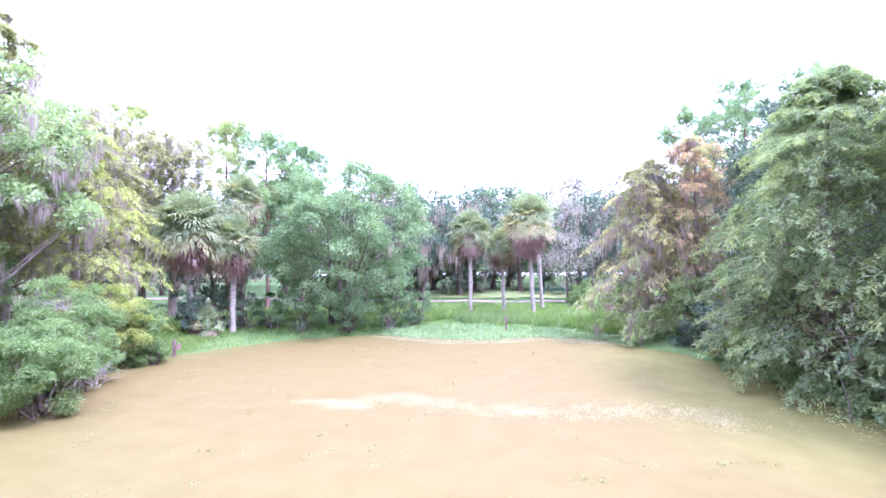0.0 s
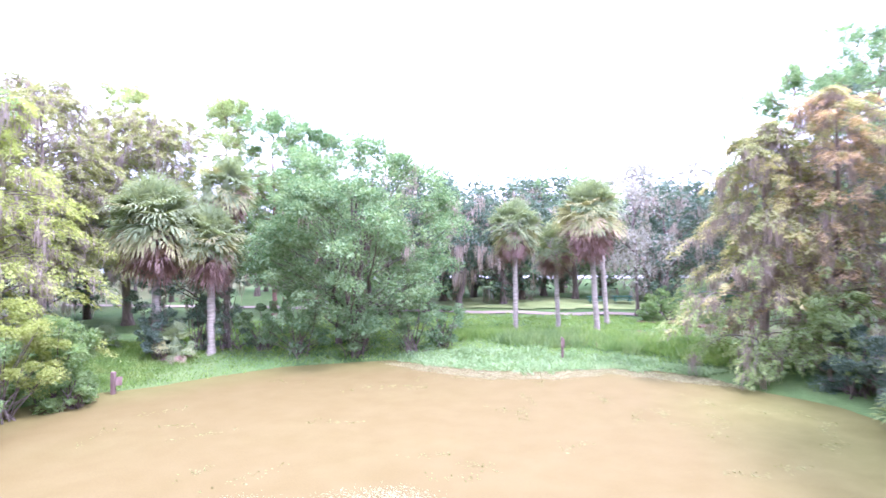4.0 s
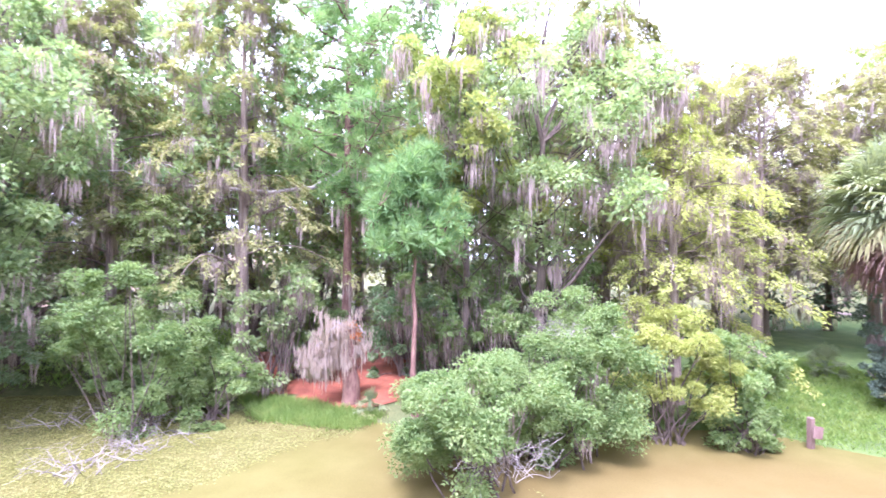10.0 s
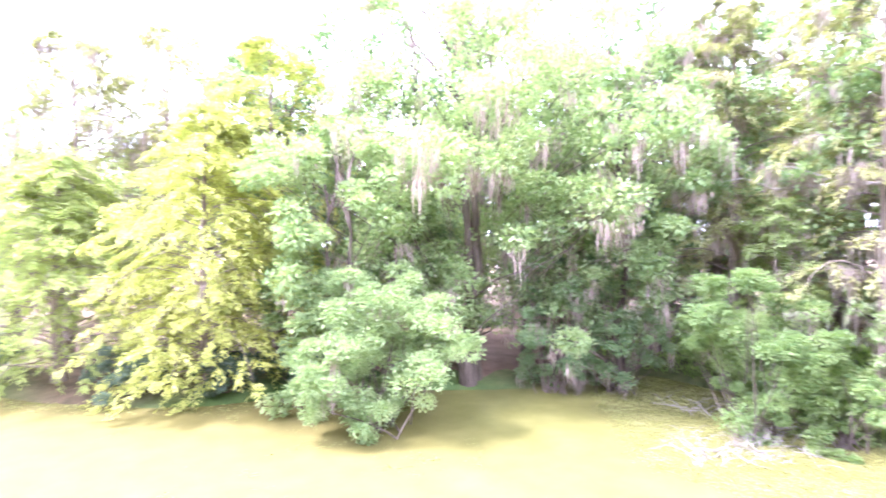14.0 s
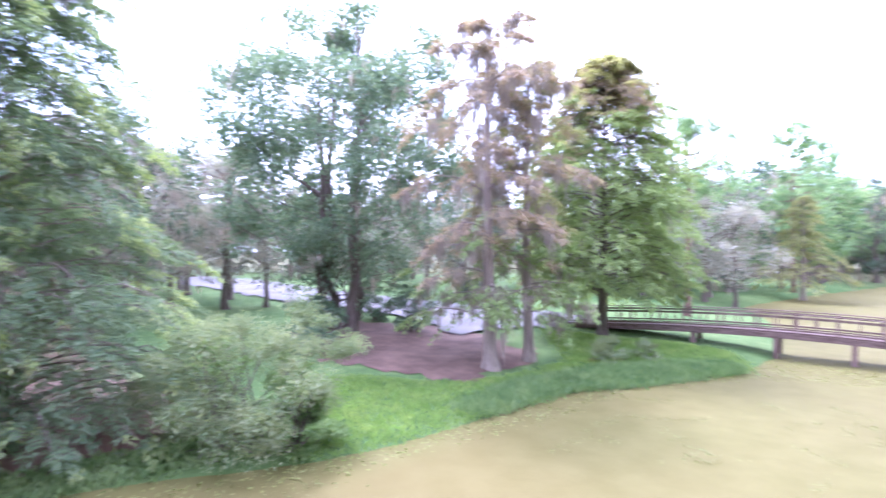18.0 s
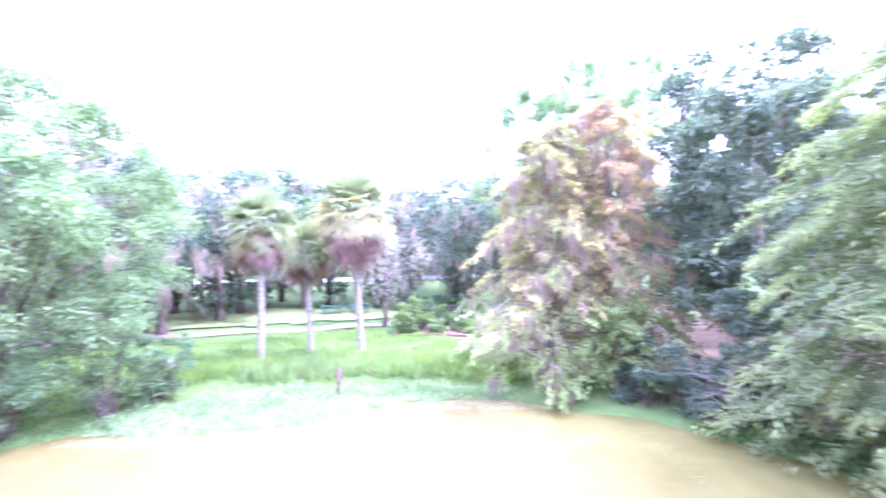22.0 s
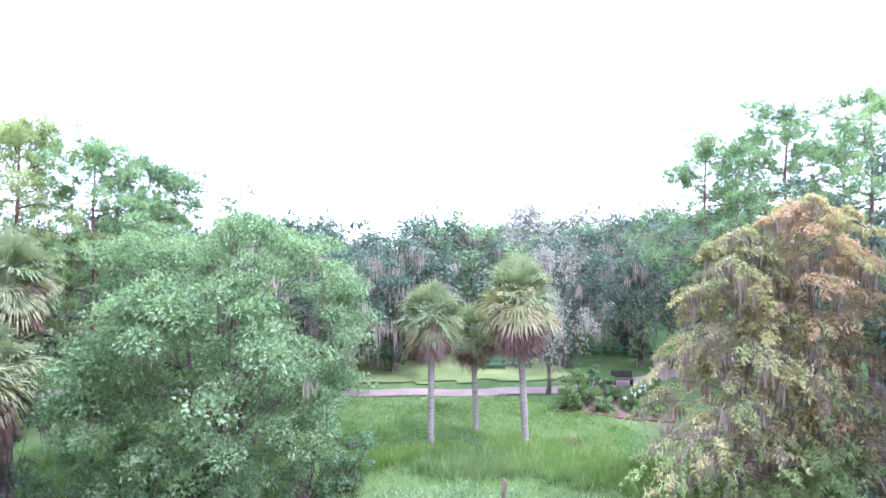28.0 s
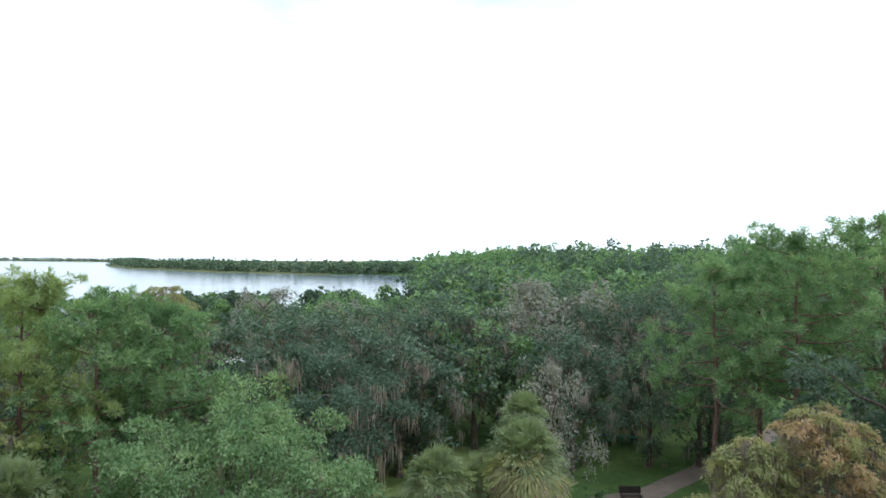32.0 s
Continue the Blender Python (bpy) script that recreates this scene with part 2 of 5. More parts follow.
TIMBER = rough_material("weathered_timber", [(0.3, (0.1, 0.062, 0.052)), (0.7, (0.2, 0.14, 0.118))], 1.5, stretch=(1, 6, 6), bump=0.5)
TIMBER_POST = rough_material("weathered_post_timber", [(0.3, (0.13, 0.08, 0.065)), (0.7, (0.24, 0.165, 0.14))], 1.5, stretch=(6, 6, 1), bump=0.5)
GREEN_PAINT = rough_material("green_paint", [(0.3, (0.02, 0.09, 0.055)), (0.7, (0.04, 0.15, 0.095))], 2, rough=0.5, bump=0.1)
DARK_PAINT = rough_material("dark_brown_paint", [(0.3, (0.03, 0.022, 0.02)), (0.7, (0.07, 0.05, 0.045))], 2, rough=0.6, bump=0.1)
EDGING = rough_material("red_brown_edging_timber", [(0.3, (0.12, 0.05, 0.04)), (0.7, (0.25, 0.12, 0.1))], 2, bump=0.3)
PETAL = rough_material("white_petal", [(0.3, (0.75, 0.74, 0.7)), (0.7, (0.85, 0.84, 0.8))], 9, rough=0.6, bump=0.1)
RUST_LEAF = leaf_material("rust_leaf", (0.244, 0.085, 0.037), (0.415, 0.183, 0.061), (0.561, 0.342, 0.122), 0.3)


def ground_material():
    m, n, l, out = nodes_of("ground_cover")
    big, mid, fine = noise_at(n, l, 0.12, 4), noise_at(n, l, 1.1, 4), noise_at(n, l, 14, 3)
    grass = ramp(n, l, mid, [(0.25, (0.048, 0.092, 0.028)), (0.55, (0.084, 0.137, 0.041)), (0.8, (0.152, 0.188, 0.068))])
    grass = mixc(n, l, 0.35, grass, ramp(n, l, big, [(0.35, (0.054, 0.113, 0.033)), (0.65, (0.155, 0.188, 0.066))]))
    litter = ramp(n, l, mid, [(0.3, (0.075, 0.06, 0.035)), (0.6, (0.15, 0.105, 0.065)), (0.8, (0.12, 0.16, 0.06))])
    a = n.new("ShaderNodeAttribute")
    a.attribute_name = "litter"
    col = mixc(n, l, a.outputs["Fac"], grass, litter)
    col = mixc(n, l, 0.6, col, ramp(n, l, fine, [(0.25, (0.6, 0.6, 0.6)), (0.75, (1.3, 1.3, 1.3))]), "MULTIPLY")
    p, b = n.new("ShaderNodeBsdfPrincipled"), n.new("ShaderNodeBump")
    b.inputs["Strength"].default_value, b.inputs["Distance"].default_value = 0.7, 0.06
    l.new(fine, b.inputs["Height"])
    l.new(b.outputs["Normal"], p.inputs["Normal"])
    p.inputs["Roughness"].default_value = 0.95
    p.inputs["Specular IOR Level"].default_value = 0.1
    l.new(col, p.inputs["Base Color"])
    l.new(p.outputs[0], out.inputs["Surface"])
    return m


def pond_material():
    """Water under a thin film of tan algae and duckweed, greener in the sheltered corner and along the banks; green
    tree reflection painted in to the east.
    """
    m, n, l, out = nodes_of("algae_covered_water")
    fine, mid, big = noise_at(n, l, 22, 3), noise_at(n, l, 0.9, 5), noise_at(n, l, 0.16, 4)
    tan = ramp(n, l, mid, [(0.3, (0.112, 0.085, 0.029)), (0.7, (0.128, 0.099, 0.037))])
    weed_reflection = ramp(n, l, mid, [(0.3, (0.104, 0.102, 0.028)), (0.7, (0.137, 0.13, 0.041))])
    a = n.new("ShaderNodeAttribute")
    a.attribute_name = "weed_reflection"
    blend = n.new("ShaderNodeMath")
    blend.operation = "MULTIPLY_ADD"
    l.new(big, blend.inputs[0])
    blend.inputs[1].default_value = 0.5
    blend.inputs[2].default_value = -0.25
    add = n.new("ShaderNodeMath")
    add.operation, add.use_clamp = "ADD", True
    l.new(blend.outputs[0], add.inputs[0])
    l.new(a.outputs["Fac"], add.inputs[1])
    col = mixc(n, l, add.outputs[0], tan, weed_reflection)
    col = mixc(n, l, 0.4, col, ramp(n, l, fine, [(0.3, (0.75, 0.75, 0.75)), (0.7, (1.2, 1.2, 1.2))]), "MULTIPLY")
    p, b = n.new("ShaderNodeBsdfPrincipled"), n.new("ShaderNodeBump")
    b.inputs["Strength"].default_value, b.inputs["Distance"].default_value = 0.25, 0.01
    l.new(fine, b.inputs["Height"])
    l.new(b.outputs["Normal"], p.inputs["Normal"])
    p.inputs["Roughness"].default_value = 0.75
    p.inputs["Specular IOR Level"].default_value = 0.08
    l.new(col, p.inputs["Base Color"])
    l.new(p.outputs[0], out.inputs["Surface"])
    return m


def lake_material():
    m, n, l, out = nodes_of("open_lake_water")
    p, b = n.new("ShaderNodeBsdfPrincipled"), n.new("ShaderNodeBump")
    b.inputs["Strength"].default_value, b.inputs["Distance"].default_value = 0.15, 0.3
    l.new(noise_at(n, l, 0.3, 4), b.inputs["Height"])
    l.new(b.outputs["Normal"], p.inputs["Normal"])
    l.new(ramp(n, l, noise_at(n, l, 0.01, 3), [(0.3, (0.1, 0.13, 0.16)), (0.7, (0.16, 0.19, 0.22))]), p.inputs["Base Color"])
    p.inputs["Roughness"].default_value = 0.12
    p.inputs["IOR"].default_value = 1.33
    l.new(p.outputs[0], out.inputs["Surface"])
    return m


GROUND, POND, LAKE = ground_material(), pond_material(), lake_material()

# ---- mesh tools ----


def mesh_from(name, verts, quads, mat, smooth=False):
    """A mesh from arrays: n x 3 places and m x 4 (or m x 3) corners."""
    v = np.asarray(verts, dtype=np.float32).reshape(-1, 3)
    q = np.asarray(quads, dtype=np.int32)
    me = bpy.data.meshes.new(name)
    me.vertices.add(len(v))
    me.vertices.foreach_set("co", v.ravel())
    me.loops.add(q.size)
    me.loops.foreach_set("vertex_index", q.ravel())
    me.polygons.add(len(q))
    me.polygons.foreach_set("loop_start", np.arange(len(q), dtype=np.int32) * q.shape[1])
    me.polygons.foreach_set("use_smooth", np.full(len(q), smooth))
    me.update(calc_edges=True)
    me.materials.append(mat)
    return me


def put(name, verts, quads, mat, parent=None, label="", smooth=False, kind=""):
    ob = new(name, mesh_from(name, verts, quads, mat, smooth))
    if kind:
        ob["kind"] = kind
    if parent:
        ob.parent = parent
    if label:
        ob["label"] = label
    return ob


def part(name, bm, mat, parent, label=""):
    me = bpy.data.meshes.new(name)
    bm.to_mesh(me)
    bm.free()
    me.materials.append(mat)
    ob = new(name, me)
    ob.parent = parent
    if label:
        ob["label"] = label
    return ob


def root(name, label, category, x, y, z, rz=0, group=""):
    ob = tagged(new(name), label, category, group)
    ob.matrix_basis = pose(x, y, z, 0, 0, rz)
    return ob


def box(size, at=(0, 0, 0), turn=(0, 0, 0), bevel=0.006):
    """A bevelled box as a bmesh."""
    bm = bmesh.new()
    bmesh.ops.create_cube(bm, size=1)
    bmesh.ops.scale(bm, vec=size, verts=bm.verts)
    if bevel:
        bmesh.ops.bevel(bm, geom=list(bm.edges), offset=bevel, segments=1, affect="EDGES")
    bmesh.ops.transform(bm, matrix=pose(*at, *turn), verts=bm.verts)
    return bm


def unit(a):
    return a / np.maximum(np.linalg.norm(a, axis=-1, keepdims=True), 1e-9)


def blades(rng, at, way, length, width, fold=0.25, tumble=0.7):
    """Pointed leaves: one folded four-cornered blade at each place, along its way."""
    n = len(at)
    way = unit(way)
    side = unit(np.cross(way, np.array([0, 0, 1.0]) + rng.normal(size=(n, 3)) * tumble))
    up = np.cross(side, way)
    length, width = np.broadcast_to(length, n)[:, None], np.broadcast_to(width, n)[:, None]
    mid = at + way * length * 0.45
    v = np.stack([at, mid + side * width / 2 + up * width * fold, at + way * length, mid - side * width / 2 + up * width * fold], 1)
    return v.reshape(-1, 3), np.arange(4 * n).reshape(n, 4)


def tube(points, radii, sides=7):
    """A tapered tube along points."""
    p, r = np.asarray(points, float), np.asarray(radii, float)
    t = unit(np.gradient(p, axis=0))
    a = unit(np.cross(t, np.array([0.31, 0.95, 0.05])))
    b = np.cross(t, a)
    ang = np.linspace(0, 2 * np.pi, sides, endpoint=False)
    ring = a[:, None] * np.cos(ang)[None, :, None] + b[:, None] * np.sin(ang)[None, :, None]
    v = p[:, None] + ring * r[:, None, None]
    k, j = np.meshgrid(np.arange(len(p) - 1), np.arange(sides), indexing="ij")
    j2 = (j + 1) % sides
    q = np.stack([k * sides + j, k * sides + j2, (k + 1) * sides + j2, (k + 1) * sides + j], -1).reshape(-1, 4)
    return v.reshape(-1, 3), q


def merge(pieces):
    vs, qs, base = [], [], 0
    for v, q in pieces:
        vs.append(v)
        qs.append(q + base)
        base += len(v)
    return np.concatenate(vs), np.concatenate(qs)


def bow(a, b, sag=0.0, n=6, wobble=0.0, rng=None):
    """A bowed line from a to b."""
    s = np.linspace(0, 1, n)[:, None]
    p = np.asarray(a) * (1 - s) + np.asarray(b) * s
    p[:, 2:] += sag * 4 * s * (1 - s)
    if wobble:
        p[1:-1] += rng.normal(size=(n - 2, 3)) * wobble
    return p


def hang_moss(rng, places, parent, size=1.0, per=15, mat=None):
    """Beards of hanging moss at the given places: fine strands, longest in the middle of each beard."""
    if len(places) == 0:
        return
    n = len(places) * per
    off = rng.normal(size=(n, 3)) * np.array([0.16, 0.16, 0.1]) * size
    at = np.repeat(places, per, 0) + off
    way = np.tile([0.0, 0.0, -1.0], (n, 1)) + rng.normal(size=(n, 3)) * 0.05
    taper = np.exp(-(off[:, 0] ** 2 + off[:, 1] ** 2) / (0.25 * size) ** 2)
    length = np.repeat(rng.uniform(0.35, 1.0, len(places)) ** 1.5 * 1.9, per) * (0.25 + 0.75 * taper) * rng.uniform(0.5, 1.1, n) * size
    ob = put("spanish_moss", *blades(rng, at, way, length, rng.uniform(0.026, 0.068, n) * size, 0.6), mat or MOSS, parent, "grey hanging beards of moss")
    ob["kind"] = "stuff"


# ---- the plan: pond, lake, ground ----
POND_SHORE = np.array([(-14.73, 28.35), (-12.78, 29.72), (-10.96, 31.90), (-8.7, 34.2), (-6, 35.4), (-3, 36.4), (1, 36.4), (5.3, 36.3), (9, 35.3),
                       (11.5, 33.5), (12.8, 31), (14.5, 29), (15.1, 26.5), (15.4, 24), (15.7, 21.5), (15.8, 18.5), (15.9, 16), (15.4, 13),
                       (14.5, 10.6), (13.9, 8.5), (13.7, 6.5), (14, 2), (14.6, -3), (13.4, -6.4), (11.6, -12), (12.5, -20), (19, -35)])
POND_SHORE = np.concatenate([POND_SHORE, [(26, -46.5), (27, -75), (26, -110), (25, -141), (19, -143), (13, -110), (7, -70), (4, -46), (2.2, -32),
                                          (1.6, -24), (2.2, -18), (-1.4, -11.4), (-4.4, -7.9), (-6.6, -6.5), (-9, -6), (-11.61, -6.06), (-14.84, -2.58),
                                          (-17.93, -0.39), (-22.44, -0.07), (-24.53, 2.05), (-23.66, 5.59), (-21.48, 8.68), (-20.50, 11.72), (-19.03, 15.27), (-17.13, 17.85),
                                          (-16.02, 20.39), (-15.94, 23.40), (-15.84, 25.90)]])
LAKE_SHORE = np.array([(-4500, 150), (-150, 150), (-60, 185), (-5, 230), (25, 300), (60, 480), (75, 600), (32, 640), (-60, 660), (-170, 722), (-400, 1000),
                       (-600, 1380), (-900, 2300), (-4500, 4200)])


def shore_distance(x, y, poly):
    """Metres from the shore, negative on the water's side."""
    x, y = np.asarray(x, float), np.asarray(y, float)
    best, inside = np.full(x.shape, 1e9), np.zeros(x.shape, bool)
    for (ax, ay), (bx, by) in zip(poly, np.roll(poly, -1, 0)):
        dx, dy = bx - ax, by - ay
        t = np.clip(((x - ax) * dx + (y - ay) * dy) / (dx * dx + dy * dy), 0, 1)
        best = np.minimum(best, np.hypot(x - ax - t * dx, y - ay - t * dy))
        inside ^= ((ay > y) != (by > y)) & (x < dx * (y - ay) / (by - ay + 1e-12) + ax)
    return np.where(inside, -best, best)


def ground_z(x, y):
    d = shore_distance(x, y, POND_SHORE)
    e = shore_distance(x, y, LAKE_SHORE)
    x, y = np.asarray(x, float), np.asarray(y, float)
    wave = 0.06 * np.sin(x * 0.9 + 1.3 * np.sin(y * 0.5)) * np.sin(y * 0.8)
    land = 0.03 + 0.34 * (1 - np.exp(-np.maximum(d, 0) / 1.6)) + 0.6 * (1 - np.exp(-np.maximum(d, 0) / 16)) + wave * np.clip(d / 3, 0, 1)
    land = land + 5 * np.clip((y - 120) / 120, 0, 1) * np.clip((x - 20) / 60, 0, 1) * np.clip(e / 60, 0, 1)
    z = np.where(d < 0, np.maximum(d * 0.4, -0.6), land)
    z = np.where(e < 8, np.minimum(z, e * 0.1), z)
    z = np.where(e < 0, -1.0, z)
    return z if z.shape else float(z)


def polar_sheet(centre, rings, spokes):
    ang = np.linspace(0, 2 * np.pi, spokes, endpoint=False)
    r, a = np.meshgrid(rings, ang, indexing="ij")
    x, y = centre[0] + r * np.cos(a), centre[1] + r * np.sin(a)
    k, j = np.meshgrid(np.arange(len(rings) - 1), np.arange(spokes), indexing="ij")
    j2 = (j + 1) % spokes
    return x.ravel(), y.ravel(), np.stack([k * spokes + j, (k + 1) * spokes + j, (k + 1) * spokes + j2, k * spokes + j2], -1).reshape(-1, 4)


def attribute(ob, name, values):
    a = ob.data.attributes.new(name, "FLOAT", "POINT")
    a.data.foreach_set("value", np.asarray(values, np.float32))


gx, gy, gq = polar_sheet((0, 14), np.concatenate([[0.01], np.arange(6, 48, 0.45), 48 * 1.06 ** np.arange(78)]), 288)
ground = put("ground", np.stack([gx, gy, ground_z(gx, gy)], 1), gq, GROUND, smooth=True)
tagged(ground, "green lawn and leaf-strewn ground around the pond", "ground", kind="structure")


def litter_cover(x, y):
    """1 under the woods, 0 on the lawns."""
    woods = np.clip((-15.5 - x) / 3, 0, 1) * np.clip((29 - y) / 3, 0, 1) * 0.45
    woods = np.maximum(woods, np.clip((-32 - x) / 5, 0, 1) * 0.5)
    woods = np.maximum(woods, np.clip((x - 15.5) / 2, 0, 1) * np.clip((y - 11) / 2, 0, 1) * np.clip((46 - y) / 4, 0, 1))
    woods = np.maximum(woods, np.clip((-y - 7) / 3, 0, 1) * np.clip((1 - x) / 3, 0, 1))
    woods = np.maximum(woods, np.clip((np.hypot(x, y - 14) - 110) / 30, 0, 1) * np.clip((-y - 10) / 30, 0, 1) * 0.6)
    return woods


attribute(ground, "litter", litter_cover(gx, gy))

px_, py_ = np.meshgrid(np.linspace(-30, 32, 125), np.linspace(-146, 40, 187), indexing="ij")
k_, j_ = np.meshgrid(np.arange(124), np.arange(186), indexing="ij")
pq_ = np.stack([k_ * 187 + j_, (k_ + 1) * 187 + j_, (k_ + 1) * 187 + j_ + 1, k_ * 187 + j_ + 1], -1).reshape(-1, 4)
pond = put("water", np.stack([px_.ravel(), py_.ravel(), np.zeros(px_.size)], 1), pq_, POND)
tagged(pond, "tan pond water filmed with algae and duckweed", "water", kind="structure")
edge_ = np.clip(1.0 + shore_distance(px_.ravel(), py_.ravel(), POND_SHORE) / 3.0, 0, 1) * 0.75
corner_ = np.clip((17.0 - py_.ravel() - 0.15 * px_.ravel()) / 15, 0, 1) * 0.55 + np.clip((-8 - px_.ravel()) / 7, 0, 1) * np.clip((19 - py_.ravel()) / 4, 0, 1) * 0.5
# green reflection of the east bank's trees, painted with the duckweed colour
east_reflection_ = np.clip((px_.ravel() - 7.5) / 5, 0, 1) * np.clip((34 - py_.ravel()) / 5, 0, 1) * np.clip((py_.ravel() - 9) / 6, 0.35, 1) * 0.85
attribute(pond, "weed_reflection", np.clip(np.maximum(np.maximum(edge_, corner_), east_reflection_), 0, 1))
lake = put("lake", [(-4500, 100, 0), (100, 100, 0), (100, 4300, 0), (-4500, 4300, 0)], [(0, 1, 2, 3)], LAKE)
lake.location.z = -0.15
tagged(lake, "wide pale lake beyond the woods", "water", kind="structure")


def patch(name, outline, mat, label, category="ground", lift=0.03, seed=3, wobble=0.5, step=0.7):
    """A thin sheet of another ground cover with a ragged edge, laid over the ground."""
    rng = np.random.default_rng(seed)
    o = np.array(outline, float)
    lo, hi = o.min(0) - 1, o.max(0) + 1
    nx, ny = int((hi[0] - lo[0]) / step) + 2, int((hi[1] - lo[1]) / step) + 2
    x, y = np.meshgrid(lo[0] + np.arange(nx) * step, lo[1] + np.arange(ny) * step, indexing="ij")
    x, y = x + rng.normal(size=x.shape) * step * 0.16, y + rng.normal(size=x.shape) * step * 0.16
    d = shore_distance(x, y, o) + wobble * np.sin(x * 1.9 + 2 * np.sin(y * 1.1)) * np.sin(y * 1.7)
    k, j = np.meshgrid(np.arange(nx - 1), np.arange(ny - 1), indexing="ij")
    q = np.stack([k * ny + j, (k + 1) * ny + j, (k + 1) * ny + j + 1, k * ny + j + 1], -1).reshape(-1, 4)
    q = q[(d.ravel()[q] < 0).all(1)]
    z = np.maximum(ground_z(x, y), 0.0) + lift * np.clip(-d / 0.5 + 0.3, 0.3, 1)
    used, inv = np.unique(q, return_inverse=True)
    v = np.stack([x.ravel(), y.ravel(), z.ravel()], 1)[used]
    return tagged(put(name, v, inv.reshape(-1, 4), mat, smooth=True), label, category, kind="structure")


def strip(name, line, width, mat, label, category, lift=0.03):
    """A path laid along a line on the ground."""
    p = np.array(line, float)
    s = np.concatenate([[0], np.cumsum(np.linalg.norm(np.diff(p, axis=0), axis=1))])
    t = np.arange(0, s[-1], 0.6)
    c = np.stack([np.interp(t, s, p[:, 0]), np.interp(t, s, p[:, 1])], 1)
    for _ in range(6):
        c[1:-1] = (c[:-2] + c[1:-1] * 2 + c[2:]) / 4
    d = unit(np.gradient(c, axis=0))
    nrm = np.stack([-d[:, 1], d[:, 0]], 1)
    rows = [c + nrm * width * f for f in (-0.5, -0.25, 0, 0.25, 0.5)]
    v = np.stack(rows, 1)
    z = ground_z(v[..., 0], v[..., 1]) + lift
    z = z.max(1, keepdims=True) * np.ones((1, 5))
    v = np.concatenate([v, z[..., None]], -1)
    n = len(c)
    k, j = np.meshgrid(np.arange(n - 1), np.arange(4), indexing="ij")
    q = np.stack([k * 5 + j, (k + 1) * 5 + j, (k + 1) * 5 + j + 1, k * 5 + j + 1], -1).reshape(-1, 4)
    ob = put(name, v.reshape(-1, 3), q, mat, smooth=True)
    return tagged(ob, label, category, kind="structure")


strip("path", [(-40, 56), (-14, 55), (-2, 53.4), (6, 52.2), (13.3, 51.8), (21, 53.2), (30, 58), (44, 66)], 1.9, CONCRETE,
      "pale worn concrete footpath across the lawn", "path")
# light on the open clearing is put into this lawn's yellow-green colour
LAWN_SUNLIT = rough_material("sunlit_lawn", [(0.3, (0.11, 0.15, 0.042)), (0.7, (0.19, 0.215, 0.075))], 0.5, fine=16, bump=0.6)
patch("far_lawn", [(-16, 57.2), (-3, 55.4), (7, 54.2), (14, 54), (18, 56), (17, 64), (8, 66), (-14, 66)], LAWN_SUNLIT, "lawn beyond the path, coloured yellow-green as if sunlit", "lawn", 0.1, wobble=0.6, step=0.8)
patch("pine_straw", [(-29.81, 9.36), (-22.37, 10.94), (-20.25, 13.23), (-18.26, 16.10), (-20.16, 18.73), (-26.18, 19.00), (-31.06, 15.81)], STRAW,
      "red-brown carpet of fallen pine needles", "pine straw", 0.05)
patch("leaf_mulch", [(17.2, -4.5), (16.8, 0.6), (19, 2.5), (24, 4.5), (33, 2.5), (36, -4), (28, -8), (20, -7)], MULCH,
      "brown leaf mulch under the cypress and oak", "mulch", 0.04)
patch("shade_mulch", [(16.6, 11.5), (16.8, 18), (16.6, 27), (22, 29), (30, 24), (30, 13), (22, 10.8)], MULCH,
      "red-brown leaf litter under the cypresses", "mulch", 0.04)
patch("thicket_floor", [(-12.65, -7.50), (-16.33, -3.04), (-19.39, -1.35), (-26.35, -2.52), (-27, -9), (-18, -12)], MULCH,
      "dark leaf litter under the maples", "mulch", 0.04)
patch("driveway", [(26, -5), (32, -7), (40, -6.5), (50, -4), (75, -3), (112, 2), (118, -10), (90, -16), (60, -15), (44, -17), (34, -19), (26, -21), (22, -19), (24, -13)], PAVING,
      "pale worn asphalt drive behind the trees", "road", 0.16, wobble=0.2, step=0.8)
# painted bright where the lake's sky glare would show between the trunks
patch("parking_lot", [(-40, 122), (60, 122), (64, 108), (50, 106), (-40, 108)], PAVING_GLARE, "parking area beyond the lawn, painted pale for the lake's sky reflection", "road", 0.06, wobble=0.2, step=2.5)

# ---- plants ----


def crown_clumps(rng, n, centre, radii, shell=0.66, lumps=0.25, boughs=None):
    """Centres of leaf clumps in an uneven egg-shaped crown: rounded boughs, leafy on their upper and outer sides, gaps between them."""
    radii = np.asarray(radii, float)
    boughs = boughs or max(10, int(n / 5))
    k = np.arange(boughs)
    dz = np.clip(1 - 2 * (k + 0.5) / boughs + rng.normal(size=boughs) * 0.1, -1, 1)
    az = k * 2.4 + rng.normal(size=boughs) * 0.35
    flat = np.sqrt(1 - dz ** 2)
    d = np.stack([np.cos(az) * flat, np.sin(az) * flat, dz], 1)
    ph = rng.uniform(0, 6.28, 3)
    swell = 1 + lumps * 0.6 * (np.sin(3 * az + ph[0]) * 0.5 + np.sin(5 * az + 3 * dz + ph[1]) * 0.5)
    mid = d * (rng.uniform(shell, 0.9, boughs) ** 0.7 * swell)[:, None]
    size = np.clip(0.3 * (40 / boughs) ** 0.4, 0.18, 0.46) * rng.uniform(0.75, 1.25, boughs)
    which = rng.choice(boughs, n, p=size ** 2 / (size ** 2).sum())
    u = unit(rng.normal(size=(n, 3)) + d[which] * 0.7 + [0, 0, 0.55])
